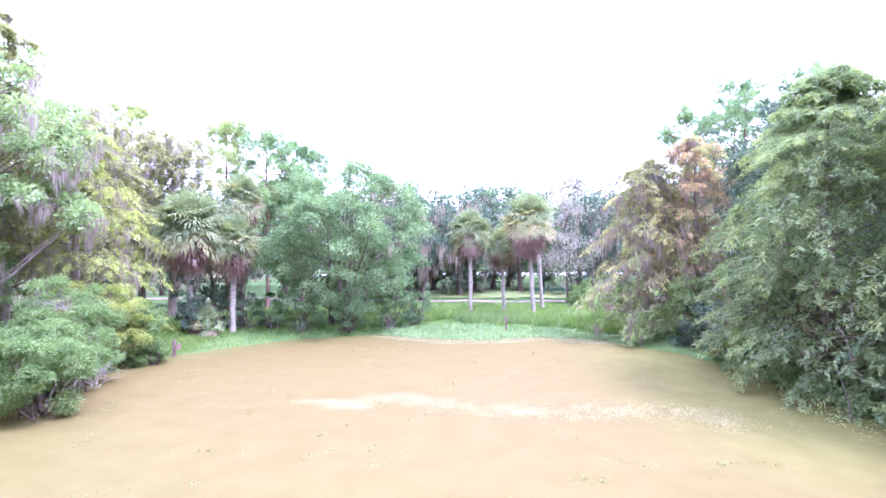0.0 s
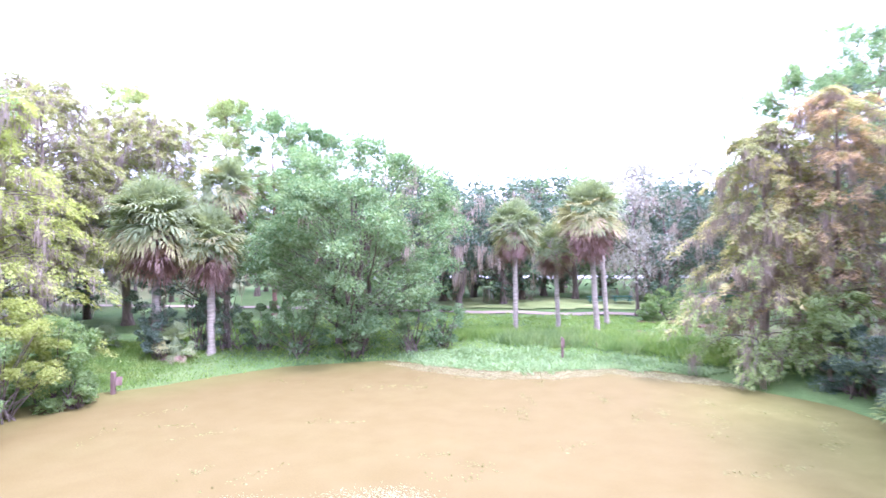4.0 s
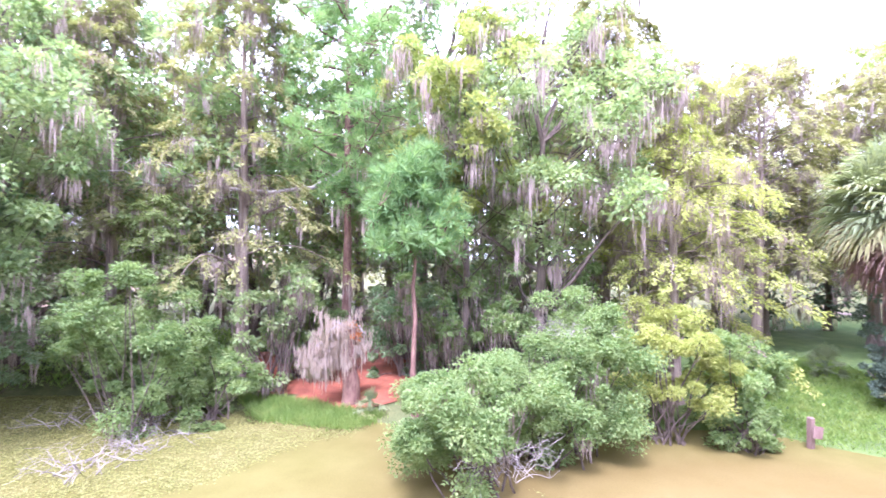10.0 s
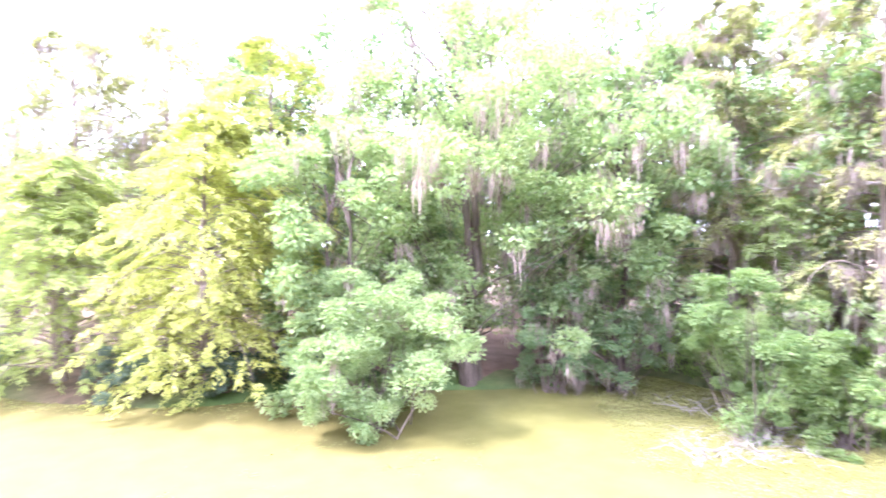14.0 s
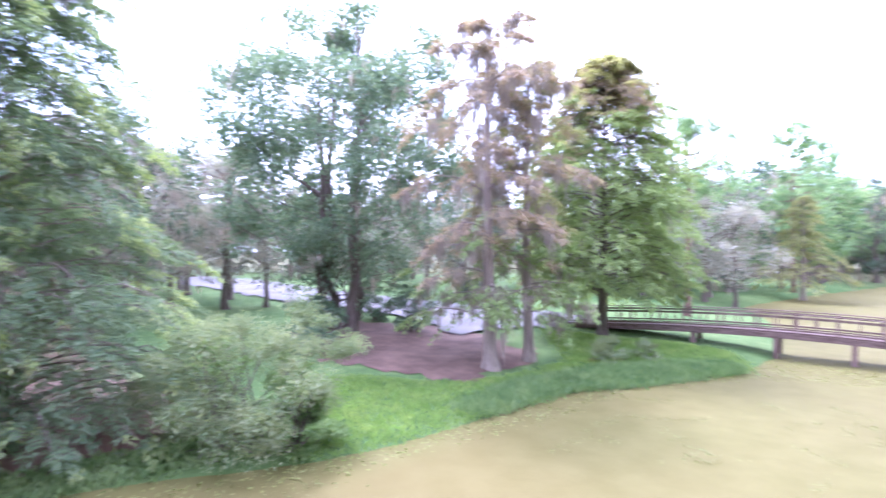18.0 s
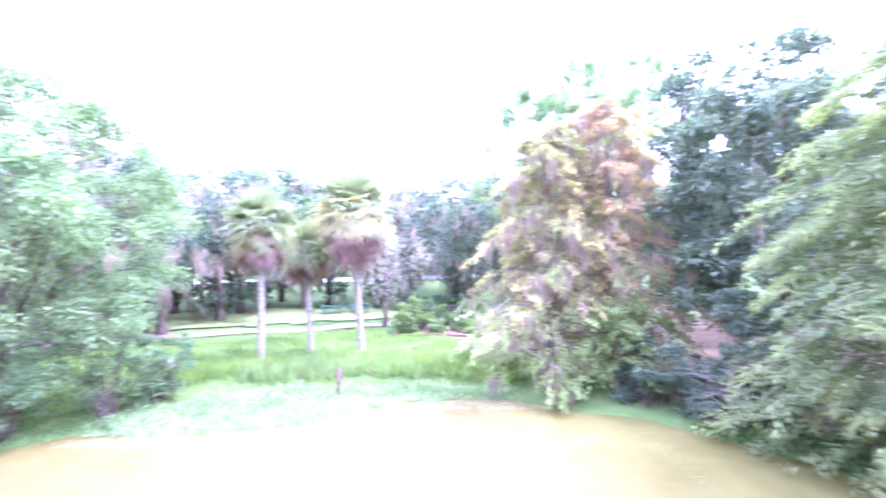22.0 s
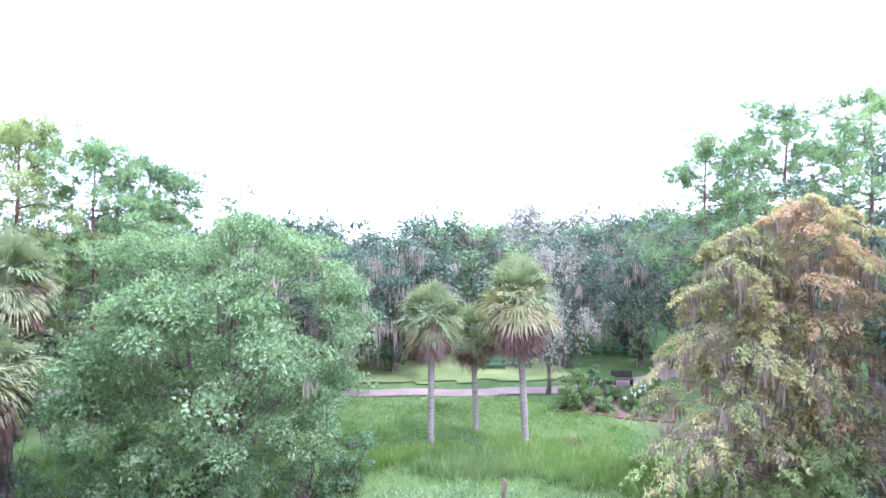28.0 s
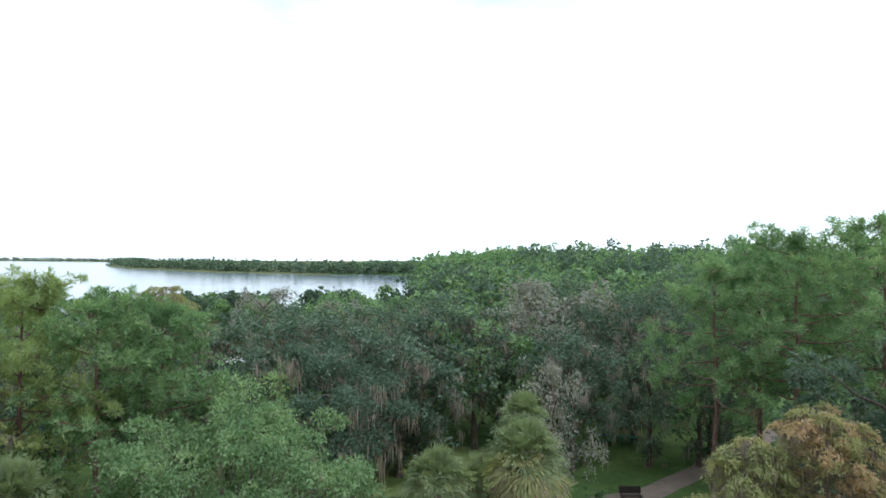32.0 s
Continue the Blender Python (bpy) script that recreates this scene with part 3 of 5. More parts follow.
    at = mid[which] + u * (size[which] * rng.uniform(0.35, 1.0, n))[:, None]
    inner = rng.uniform(size=n) < 0.22
    at[inner] = unit(rng.normal(size=(inner.sum(), 3))) * rng.uniform(0.3, 0.85, (inner.sum(), 1))
    return centre + at * radii


def clump_leaves(rng, centres, radius, per, size, flat=0.6, droop=0.25, slim=0.62):
    n = len(centres) * per
    d = unit(rng.normal(size=(n, 3)) + np.array([0, 0, 0.3]))
    rad = np.repeat(np.broadcast_to(radius, len(centres)) * rng.uniform(0.7, 1.3, len(centres)), per)
    depth = rng.uniform(size=n) ** 0.55
    at = np.repeat(centres, per, 0) + d * (rad * (0.15 + 0.85 * depth))[:, None] * np.array([1, 1, flat])
    way = d * 0.8 + rng.normal(size=(n, 3)) * 0.5 - np.array([0, 0, droop])
    big = size * rng.uniform(0.65, 1.3, n) * np.where(depth < 0.5, 1.4, 1.0)
    return blades(rng, at, way, big, big * slim * rng.uniform(0.75, 1.2, n), 0.25, 0.5)


def broadleaf(name, label, category, x, y, h, spread, base, mat, seed, clumps=90, per=130, leaf=0.15, moss=0, trunk=0.22, stems=1,
              bark=BARK, lean=(0, 0), sx=1.0, clump_r=None, group="", z=None, droop=0.25, limbs=7, beard=1.0):
    """A broad-leaved tree or tall shrub: trunk or trunks, limbs, boughs of many leaves, hanging moss."""
    rng = np.random.default_rng(seed)
    tree = root(name, label, category, x, y, ground_z(x, y) - 0.05 if z is None else z, 0, group)
    cz, rz = (h + base) / 2, (h - base) / 2
    centre = np.array([lean[0], lean[1], cz])
    cl = crown_clumps(rng, clumps, centre, (spread * sx, spread, rz))
    cr = clump_r or spread * (0.165 if clumps >= 150 else 0.2)
    tops = []
    for k in range(stems):
        off = np.array([0, 0, 0]) if stems == 1 else np.array([*rng.normal(size=2) * spread * 0.16, 0])
        top = centre + off * 1.6 + np.array([0, 0, rz * 0.55])
        pts = bow(off - [0, 0, 0.2], top, 0, 9, spread * 0.03, rng)
        r = np.linspace(trunk, trunk * 0.25, 9)
        r[0] *= 1.5
        put("trunk", *tube(pts, r, 9), bark, tree, smooth=True)
        tops.append(pts)
    twigs = []
    order = np.argsort(-np.linalg.norm(cl - centre, axis=1))
    for i, k in enumerate(order):
        pts = tops[k % stems]
        c = cl[k]
        s = pts[np.argmin(np.abs(pts[:, 2] - max(base * 0.7, c[2] - rz * rng.uniform(0.4, 0.9))))]
        line = bow(s, c, rng.uniform(-0.1, 0.2), 6, 0.06 * spread * 0.3, rng)
        thick = trunk * (0.4 if i < 7 else 0.14 if i < 30 else 0.06)
        if limbs and i >= 30:
            line = line[3:]
        if limbs == 0:
            line = line[[0, 2, 5]]
        t = tube(line, np.linspace(thick, 0.012, len(line)), 6 if i < 7 else 4 if limbs else 3)
        if limbs == 0 and i > 24:
            continue
        if i < limbs:
            put("limb", *t, bark, tree, smooth=True)
        else:
            twigs.append(t)
    if twigs:
        put("branchwork", *merge(twigs), bark, tree, kind="stuff")
    put("crown", *clump_leaves(rng, cl, cr, per, leaf, 0.62, droop), mat, tree, kind="stuff")
    if moss:
        m = cl[rng.integers(0, clumps, moss)]
        away = unit((m - centre) * [1, 1, 0.1])
        m = m + away * cr * rng.uniform(0.3, 0.95, (moss, 1)) + rng.normal(size=(moss, 3)) * cr * 0.3 - [0, 0, cr * 0.35]
        hang_moss(rng, m, tree, beard)
    return tree


def cypress(name, label, x, y, h, spread, base, mat, seed, limbs=70, per=20, leaf=0.3, moss=0, trunk=0.3, power=0.75, z=None, group="",
            tip_mat=None, split=0.42, stations=8, lean=(0, 0), bark=BARK_CYP, single=8, slim=0.34, low=0.9, lit_tip=None, mixed=None):
    """A bald cypress: flared trunk, level boughs that droop at the tip, feathery sprays."""
    rng = np.random.default_rng(seed)
    limbs, per = int(limbs * 0.7), int(per * 1.4)
    tree = root(name, label, "tree", x, y, ground_z(x, y) - 0.05 if z is None else z, 0, group)
    hs = np.array([-0.3, 0.15, 0.5, 1.0, 2.0, h * 0.3, h * 0.5, h * 0.7, h * 0.86, h])
    rs = trunk * np.array([1.9, 1.6, 1.25, 1.08, 1.0, 0.85, 0.62, 0.4, 0.2, 0.03])
    sway = rng.normal(size=2) * 0.012 * h
    axis = np.stack([np.sin(hs / h * 3) * sway[0] + lean[0] * hs / h, np.sin(hs / h * 2.6) * sway[1] + lean[1] * hs / h, hs], 1)
    put("trunk", *tube(axis, rs, 10), bark, tree, smooth=True)
    twigs, at, way, mossy, tip, tone = [], [], [], [], [], []
    ph = rng.uniform(0, 6.28, 2)
    for k in range(limbs):
        s = ((k + rng.uniform()) / limbs) ** low
        z0 = base + (h - base) * s
        az = k * 2.4 + rng.normal() * 0.5
        reach = spread * (1 - s ** 1.35) ** power * rng.uniform(0.72, 1.1) * (1 + 0.15 * np.sin(2 * az + ph[0]) + 0.12 * np.sin(7 * s + ph[1])) + 0.25
        start = np.array([np.interp(z0, hs, axis[:, 0]), np.interp(z0, hs, axis[:, 1]), z0])
        out = np.array([np.cos(az), np.sin(az), 0])
        rise = rng.uniform(-0.05, 0.3) * reach - 0.12 * reach * (1 - s)
        line = bow(start, start + out * reach + [0, 0, rise], 0.14 * reach, 7, 0.06, rng)
        line[-2:, 2] -= [0.05 * reach, 0.14 * reach]
        t = tube(line, np.linspace(trunk * 0.2 * (1 - 0.6 * s), 0.01, 7), 5)
        if k < single:
            put("limb", *t, bark, tree, smooth=True)
        else:
            twigs.append(t)
        # flat drooping plume: branchlets on both sides, each with leaflets on both sides
        u = np.linspace(0.2, 1.0, stations) + rng.normal(size=stations) * 0.03
        c = np.stack([np.interp(u * 6, np.arange(7), line[:, i]) for i in range(3)], 1)
        across = np.cross(out, [0, 0, 1])
        hand = np.where(np.arange(stations) % 2, 1.0, -1.0)
        branchlet = unit(out * (0.5 + 0.5 * u[:, None]) + across * (hand * (1.05 - 0.75 * u))[:, None] + rng.normal(size=(stations, 3)) * 0.12)
        size = reach * (0.38 * (1 - u) + 0.15) * rng.uniform(0.7, 1.2, stations) + 0.28
        f = rng.uniform(0.05, 1.0, (stations, per)) ** 0.8
        droop = (0.12 + 0.55 * f ** 2) * rng.uniform(0.5, 1.3, (stations, 1))
        pos = c[:, None] + branchlet[:, None] * (f * size[:, None])[..., None]
        pos = pos + rng.normal(size=(stations, per, 3)) * [0.06, 0.06, 0.07]
        pos[..., 2] -= droop * size[:, None] * 0.8
        flank = np.cross(branchlet, [0, 0, 1.0])[:, None] * np.where(rng.uniform(size=(stations, per)) < 0.5, 1, -1)[..., None]
        grow = branchlet[:, None] * 0.75 + flank * 0.8 + rng.normal(size=(stations, per, 3)) * 0.25 - np.array([0, 0, 1.0]) * (0.15 + droop)[..., None]
        at.append(pos.reshape(-1, 3))
        way.append(grow.reshape(-1, 3))
        tip.append((np.repeat(u, per) + 0.5 * f.ravel() + rng.normal() * 0.2) > 1.28)
        tone.append(np.repeat(rng.normal() + rng.normal(size=stations) * 0.5, per))
        mossy.extend(list((c + branchlet * (size * 0.4)[:, None])[rng.uniform(size=stations) < 0.5]))
    put("branchwork", *merge(twigs), bark, tree, kind="stuff")
    at, way = np.concatenate(at), np.concatenate(way)
    n = len(at)
    v, q = blades(rng, at, way, leaf * 0.88 * rng.uniform(0.6, 1.3, n), leaf * 0.88 * slim * rng.uniform(0.7, 1.3, n), 0.15, 0.28)
    tone = np.concatenate(tone)

    def sprays(part_name, pick, m, about=""):
        put(part_name, v.reshape(n, 4, 3)[pick].reshape(-1, 3), np.arange(4 * pick.sum()).reshape(-1, 4), m, tree, about)
    if tip_mat:
        low = at[:, 2] + tone * h * 0.07 + np.sin(at[:, 0] * 1.3 + ph[0]) * h * 0.05 < base + (h - base) * split
        sprays("lower_foliage", low, tip_mat, "greener low sprays")
        if mixed:
            sprays("tawny_foliage", ~low & (tone < 0.1), mixed, "yellow-green sprays among the rusty ones")
            low = low | (tone < 0.1)
        sprays("foliage", ~low, mat)
    elif lit_tip:
        # outer plume ends take the paler leaf, a painted highlight
        young = np.concatenate(tip)
        sprays("foliage", ~young, mat)
        sprays("fresh_foliage", young, lit_tip, "outer sprays coloured paler, as if lit")
    else:
        put("foliage", v, q, mat, tree)
    if moss and mossy:
        mossy = np.array(mossy)
        hang_moss(rng, mossy[rng.integers(0, len(mossy), moss)] - [0, 0, 0.1], tree)
    return tree


def pine(name, label, x, y, h, spread, base, seed, tufts=420, needles=16, trunk=0.2, moss=0, group="", z=None, mat=LEAF_PINE, lean=(0, 0), long=0.34, single=8, wide=0.045):
    """A tall pine: bare scaly trunk, uneven boughs with brush-like tufts of long needles at their ends."""
    rng = np.random.default_rng(seed)
    tree = root(name, label, "tree", x, y, ground_z(x, y) - 0.05 if z is None else z, 0, group)
    top = np.array([lean[0], lean[1], h * 0.97])
    axis = bow((0, 0, -0.2), top, 0, 10, 0.05, rng)
    r = np.linspace(trunk, trunk * 0.2, 10)
    r[0] *= 1.3
    put("trunk", *tube(axis, r, 9), BARK_PINE, tree, smooth=True)
    boughs = max(10, int((h - base) * 2.6))
    twigs, spots, heads = [], [], []
    per = max(8, tufts // boughs)
    for k in range(boughs):
        s = (k + rng.uniform(0, 0.8)) / boughs
        z0 = base + (h - base) * s * 0.97
        az = k * 2.4 + rng.normal() * 0.4
        reach = spread * (1 - 0.62 * s ** 2) * rng.uniform(0.7, 1.15) * (0.6 + 0.4 * min(1, 4 * s))
        start = np.array([np.interp(z0, axis[:, 2], axis[:, 0]), np.interp(z0, axis[:, 2], axis[:, 1]), z0])
        out = np.array([np.cos(az), np.sin(az), 0])
        line = bow(start, start + out * reach + [0, 0, rng.uniform(-0.05, 0.4) * reach], -0.06 * reach, 6, 0.08, rng)
        t = tube(line, np.linspace(trunk * 0.35 * (1 - 0.5 * s), 0.015, 6), 5)
        if k < single:
            put("bough", *t, BARK_PINE, tree, smooth=True)
        else:
            twigs.append(t)
        balls = max(4, per // 7)
        u = np.append(rng.uniform(0.2, 1.0, balls - 1) ** 0.6, 1.0)
        c = np.stack([np.interp(u * 5, np.arange(6), line[:, i]) for i in range(3)], 1)
        stem = c.copy()
        c = c + rng.normal(size=(balls, 3)) * [0.19 * reach, 0.19 * reach, 0.42] + [0, 0, 0.15]
        for a, b in zip(stem, c):
            twigs.append(tube(np.array([a, (a + b) / 2 - [0, 0, 0.04], b]), [0.02, 0.015, 0.008], 3))
        spots.append(np.repeat(c, 4, 0) + rng.normal(size=(balls * 4, 3)) * [0.24, 0.24, 0.18])
        heads.append(np.tile(out * 0.35, (balls * 4, 1)))
    spots.append(top + rng.normal(size=(per, 3)) * [0.35, 0.35, 0.45])
    heads.append(np.zeros((per, 3)))
    put("branchwork", *merge(twigs), BARK_PINE, tree, kind="stuff")
    spots, heads = np.concatenate(spots), np.concatenate(heads)
    many = int(needles * 2.0)
    n = len(spots) * many
    way = unit(rng.normal(size=(n, 3)) + np.repeat(heads, many, 0) + [0, 0, 0.45])
    put("needles", *blades(rng, np.repeat(spots, many, 0) + way * 0.03, way, long * rng.uniform(0.65, 1.05, n), wide * 0.55, 0.1), mat, tree)
    if moss:
        hang_moss(rng, spots[rng.integers(0, len(spots), moss)] - [0, 0, 0.2], tree)
    return tree


def fan(rng, start, way, stalk, blade, segs=26, bend=0.35, spread=2.0, dip=0.75):
    """One fan frond: an arching stalk and narrow pointed segments, folded along the middle, that droop at their ends."""
    way = unit(np.asarray(way, float))
    flat = unit(way * [1, 1, 0] + [1e-4, 0, 0])
    hub = start + way * stalk + flat * 0.06 * stalk - np.array([0, 0, 0.14]) * stalk
    out = unit(way - np.array([0, 0, dip]))
    side = np.cross(out, [0, 0, 1.0]) + rng.normal(size=3) * 0.3
    side = unit(side - out * (side @ out))
    up = np.cross(side, out)
    a = np.linspace(-spread, spread, segs) + rng.normal(size=segs) * 0.04
    d = unit(np.cos(a)[:, None] * out + np.sin(a)[:, None] * side + up * (0.1 + 0.35 * np.abs(np.sin(a)))[:, None])
    ln = (blade * (0.7 + 0.3 * np.cos(a * 0.7)) * rng.uniform(0.88, 1.06, segs))[:, None]
    w = blade * 0.075
    across = unit(np.cross(d, up + rng.normal(size=(segs, 3)) * 0.15))
    sag = np.array([0, 0, 1.0]) * (bend * rng.uniform(0.6, 1.4, segs))[:, None]
    p1, p2, p3 = hub + d * ln * 0.45 - sag * ln * 0.08, hub + d * ln * 0.74 - sag * ln * 0.35, hub + d * ln * 0.97 - sag * ln * 0.95
    v = np.concatenate([hub[None], np.stack([p1 + across * w * 0.5, p2, p1 - across * w * 0.5, p2 + across * w * 0.36, p3, p2 - across * w * 0.36], 1).reshape(-1, 3)])
    i = np.arange(segs)[:, None] * 6
    q = np.concatenate([np.concatenate([np.zeros((segs, 1), int), i + [1, 2, 3]], 1), i + [2, 4, 5, 6]])
    mid = (start + hub) / 2 + [0, 0, 0.05 * stalk]
    t = tube(np.array([start, mid, hub]), [0.022, 0.017, 0.01], 3)
    return merge([(v, q), t])


def palm(name, label, x, y, h, seed, head=1.0, green=30, dead=16, trunk=0.17, lean=(0, 0), z=None, group="", skirt=1.0, pale=0.25):
    """A cabbage palm: ringed trunk, a round head of fan fronds that yellow towards its foot, a skirt of dead ones."""
    rng = np.random.default_rng(seed)
    tree = root(name, label, "palm tree", x, y, ground_z(x, y) - 0.05 if z is None else z, 0, group)
    top = np.array([lean[0], lean[1], h])
    axis = bow((0, 0, -0.2), top, 0, 26, 0.012, rng)
    r = np.full(26, trunk) * (1 + 0.025 * (np.arange(26) % 2))
    r[:3] *= [1.5, 1.25, 1.1]
    put("trunk", *tube(axis, r, 12), BARK_PALM, tree, smooth=True)
    put("bud", *tube([top - [0, 0, 0.5], top - [0, 0, 0.1], top + [0, 0, 0.45]], [trunk * 1.3, trunk * 1.5, 0.05], 9), LEAF_PALM, tree, smooth=True)
    green = int(green * 1.7)
    for k in range(green):
        s = (k + 0.5) / green
        el = 1.45 - 2.1 * s + rng.normal() * 0.18
        az = k * 2.4 + rng.normal() * 0.3
        way = np.array([np.cos(az) * np.cos(el), np.sin(az) * np.cos(el), np.sin(el)])
        f = fan(rng, top + [0, 0, 0.25 - 0.5 * s], way, head * rng.uniform(0.45, 0.75), head * rng.uniform(0.72, 0.92), 24, 0.2 + 0.25 * s, 1.6, 0.1 + 0.2 * s)
        old = s + rng.normal() * 0.22 > 1 - pale * 0.7
        put("frond", *f, LEAF_PALM_PALE if old else LEAF_PALM, tree, "yellowing frond" if old else "")
    for k in range(dead):
        s = (k + 0.5) / max(dead, 1)
        el = -0.45 - 0.8 * s + rng.normal() * 0.18
        az = k * 2.4 + rng.normal() * 0.3
        way = np.array([np.cos(az) * np.cos(el), np.sin(az) * np.cos(el), np.sin(el)])
        f = fan(rng, top - [0, 0, 0.2 + 0.6 * s * skirt], way, head * rng.uniform(0.4, 0.7), head * rng.uniform(0.55, 0.8), 17, 0.35, 1.2, 0.3)
        put("dead_frond", *f, LEAF_PALM_TAN if rng.uniform() > 0.35 + 1.6 * s else LEAF_PALM_DEAD, tree, "dry brown hanging frond")
    return tree


def shrub(label, x, y, h, spread, mat, seed, clumps=40, per=130, leaf=0.12, moss=0, name="shrub", z=None, group="", sx=1.0, rz=0):
    """A dense bush on many thin stems, leafy down to the ground."""
    rng = np.random.default_rng(seed)
    ob = root(name, label, "shrub", x, y, max(ground_z(x, y), -0.05) - 0.03 if z is None else z, rz, group)
    clumps, per = int(clumps * 1.5), int(per / 1.4)
    cl = crown_clumps(rng, clumps, np.array([0, 0, h * 0.5]), (spread * sx, spread, h * 0.52), 0.5, 0.38)
    cl[:, 2] = np.maximum(cl[:, 2], 0.12)
    stems = []
    for k in range(min(clumps, 26)):
        foot = np.array([*rng.normal(size=2) * spread * 0.18, -0.15])
        stems.append(tube(bow(foot, cl[k], 0.1, 5, 0.05, rng), np.linspace(0.035, 0.01, 5), 4))
    for v, q in stems[:5]:
        put("stem", v, q, BARK, ob)
    if stems[5:]:
        put("twigwork", *merge(stems[5:]), BARK, ob, kind="stuff")
    put("foliage", *clump_leaves(rng, cl, spread * 0.2 * rng.uniform(0.6, 1.3, clumps), int(per * 1.25), leaf * 0.76, 0.65), mat, ob)
    if moss:
        hang_moss(rng, cl[rng.integers(0, clumps, moss)], ob, 0.8)
    return ob


def sprig_bed(name, label, places, mat, seed, height=0.35, per=6, width=0.03, lean=0.5, jitter=0.15, category="grass"):
    """Countless upright blades over a stretch of ground, as one object."""
    rng = np.random.default_rng(seed)
    n = len(places) * per
    at = np.repeat(places, per, 0) + rng.normal(size=(n, 3)) * [jitter, jitter, 0]
    way = np.tile([0, 0, 1.0], (n, 1)) + rng.normal(size=(n, 3)) * [lean, lean, 0.1]
    ob = put(name, *blades(rng, at, way, height * rng.uniform(0.5, 1.3, n), width * rng.uniform(0.7, 1.3, n)), mat)
    return tagged(ob, label, category, kind="stuff")

# ---- built things ----


def bridge():
    a, b = np.array([24.5, -15.6]), np.array([0.5, -21.9])
    length = float(np.linalg.norm(b - a))
    ob = root("footbridge", "long weathered timber footbridge with plank rails", "bridge", a[0], a[1], 0, math.degrees(math.atan2(b[1] - a[1], b[0] - a[0])))
    width = 2.0

    def deck(s):
        return 0.95 + 0.5 * math.sin(math.pi * min(max(s / length, 0), 1))
    n = int(length / 0.155)
    bays = 13
    for side in (-1, 1):
        for k in range(bays):
            s0, s1 = length * k / bays, length * (k + 1) / bays
            z0, z1 = deck(s0), deck(s1)
            tilt = -math.degrees(math.atan2(z1 - z0, s1 - s0))
            ln = math.hypot(s1 - s0, z1 - z0)
            mid = ((s0 + s1) / 2, side * width / 2, (z0 + z1) / 2)
            part("fascia_beam", box((ln, 0.07, 0.28), (mid[0], mid[1], mid[2] - 0.16), (0, tilt, 0)), TIMBER, ob)
            part("handrail", box((ln, 0.16, 0.05), (mid[0], mid[1], mid[2] + 1.07), (0, tilt, 0)), TIMBER, ob)
            for zz, hh in ((0.9, 0.13), (0.2, 0.1), (0.06, 0.06)):
                part("rail_board", box((ln, 0.04, hh), (mid[0], mid[1] + side * 0.05, mid[2] + zz), (0, tilt, 0)), TIMBER, ob)
        for k in range(bays + 1):
            s = length * k / bays
            part("rail_post", box((0.1, 0.1, 1.15), (s, side * width / 2 - side * 0.06, deck(s) + 0.5)), TIMBER_POST, ob)
            if k < bays:
                s += length / bays / 2
                part("rail_stile", box((0.07, 0.05, 0.75), (s, side * width / 2, deck(s) + 0.56)), TIMBER_POST, ob)
    for s in (8.2, 12.5, 16.0, 19.4, 22.6):
        for side in (-1, 1):
            part("pile", box((0.26, 0.26, deck(s) + 0.9), (s, side * width / 2 * 0.9, (deck(s) - 0.2) / 2 - 0.45)), TIMBER_POST, ob)
        part("cap_beam", box((0.2, width * 0.98, 0.2), (s, 0, deck(s) - 0.36)), TIMBER, ob)
    me = None
    for k in range(n):
        s = (k + 0.5) * length / n
        if me is None:
            p = part("deck_plank", box((0.14, width - 0.08, 0.04), bevel=0.004), TIMBER, ob)
            me = p.data
        else:
            p = new("deck_plank", me)
            p.parent = ob
        p.location = (s, 0, deck(s))
    return ob


bridge()


def post(label, x, y, h, size=0.11, board=False):
    ob = root("post", label, "post", x, y, min(ground_z(x, y), 0) - 0.3, 8)
    part("shaft", box((size, size, h + 0.3), (0, 0, (h + 0.3) / 2), bevel=0.012), TIMBER_POST, ob)
    if board:
        part("board", box((0.035, 0.2, 0.42), (0.0, -size / 2 - 0.02, h + 0.02), (0, 0, 90)), TIMBER_POST, ob, "small weathered board")
    return ob


west_post = post("reddish weathered timber post with a small board at the water's edge", -13.54, 28.55, 1.12, 0.16)
part("board", box((0.26, 0.025, 0.36), (0.26, -0.05, 1.05), (0, 6, 62), 0.004), TIMBER_POST, west_post, "small weathered board")
post("weathered timber post with a small board in the shallows", 5.5, 36.55, 1.25, 0.12, True)


def picnic_table(x, y, rz, label):
    z = ground_z(x, y)
    ob = root("picnic_table", label, "table", x, y, z, rz, "picnic tables on the lawn")
    for k in range(5):
        part("top_board", box((1.83, 0.14, 0.04), (0, -0.3 + 0.15 * k, 0.74)), GREEN_PAINT, ob)
    for side in (-1, 1):
        for k in range(2):
            part("seat_board", box((1.83, 0.13, 0.04), (0, side * (0.62 + 0.14 * k), 0.44)), GREEN_PAINT, ob)
        for end in (-1, 1):
            part("leg", box((0.05, 0.09, 0.9), (end * 0.62, side * 0.42, 0.36), (side * 30, 0, 0)), GREEN_PAINT, ob)
    for end in (-1, 1):
        part("crossbeam", box((0.05, 1.5, 0.09), (end * 0.66, 0, 0.38)), GREEN_PAINT, ob)
        part("top_batten", box((0.05, 0.7, 0.06), (end * 0.66, 0, 0.69)), GREEN_PAINT, ob)
    return ob


picnic_table(11.3, 59.3, -6, "dark green picnic table on the lawn")
picnic_table(13.6, 59.4, -4, "dark green picnic table on the lawn")
picnic_table(23.0, 64.4, -16, "dark green picnic table in the shade of an oak")
picnic_table(24.9, 63.7, -16, "dark green picnic table in the shade of an oak")


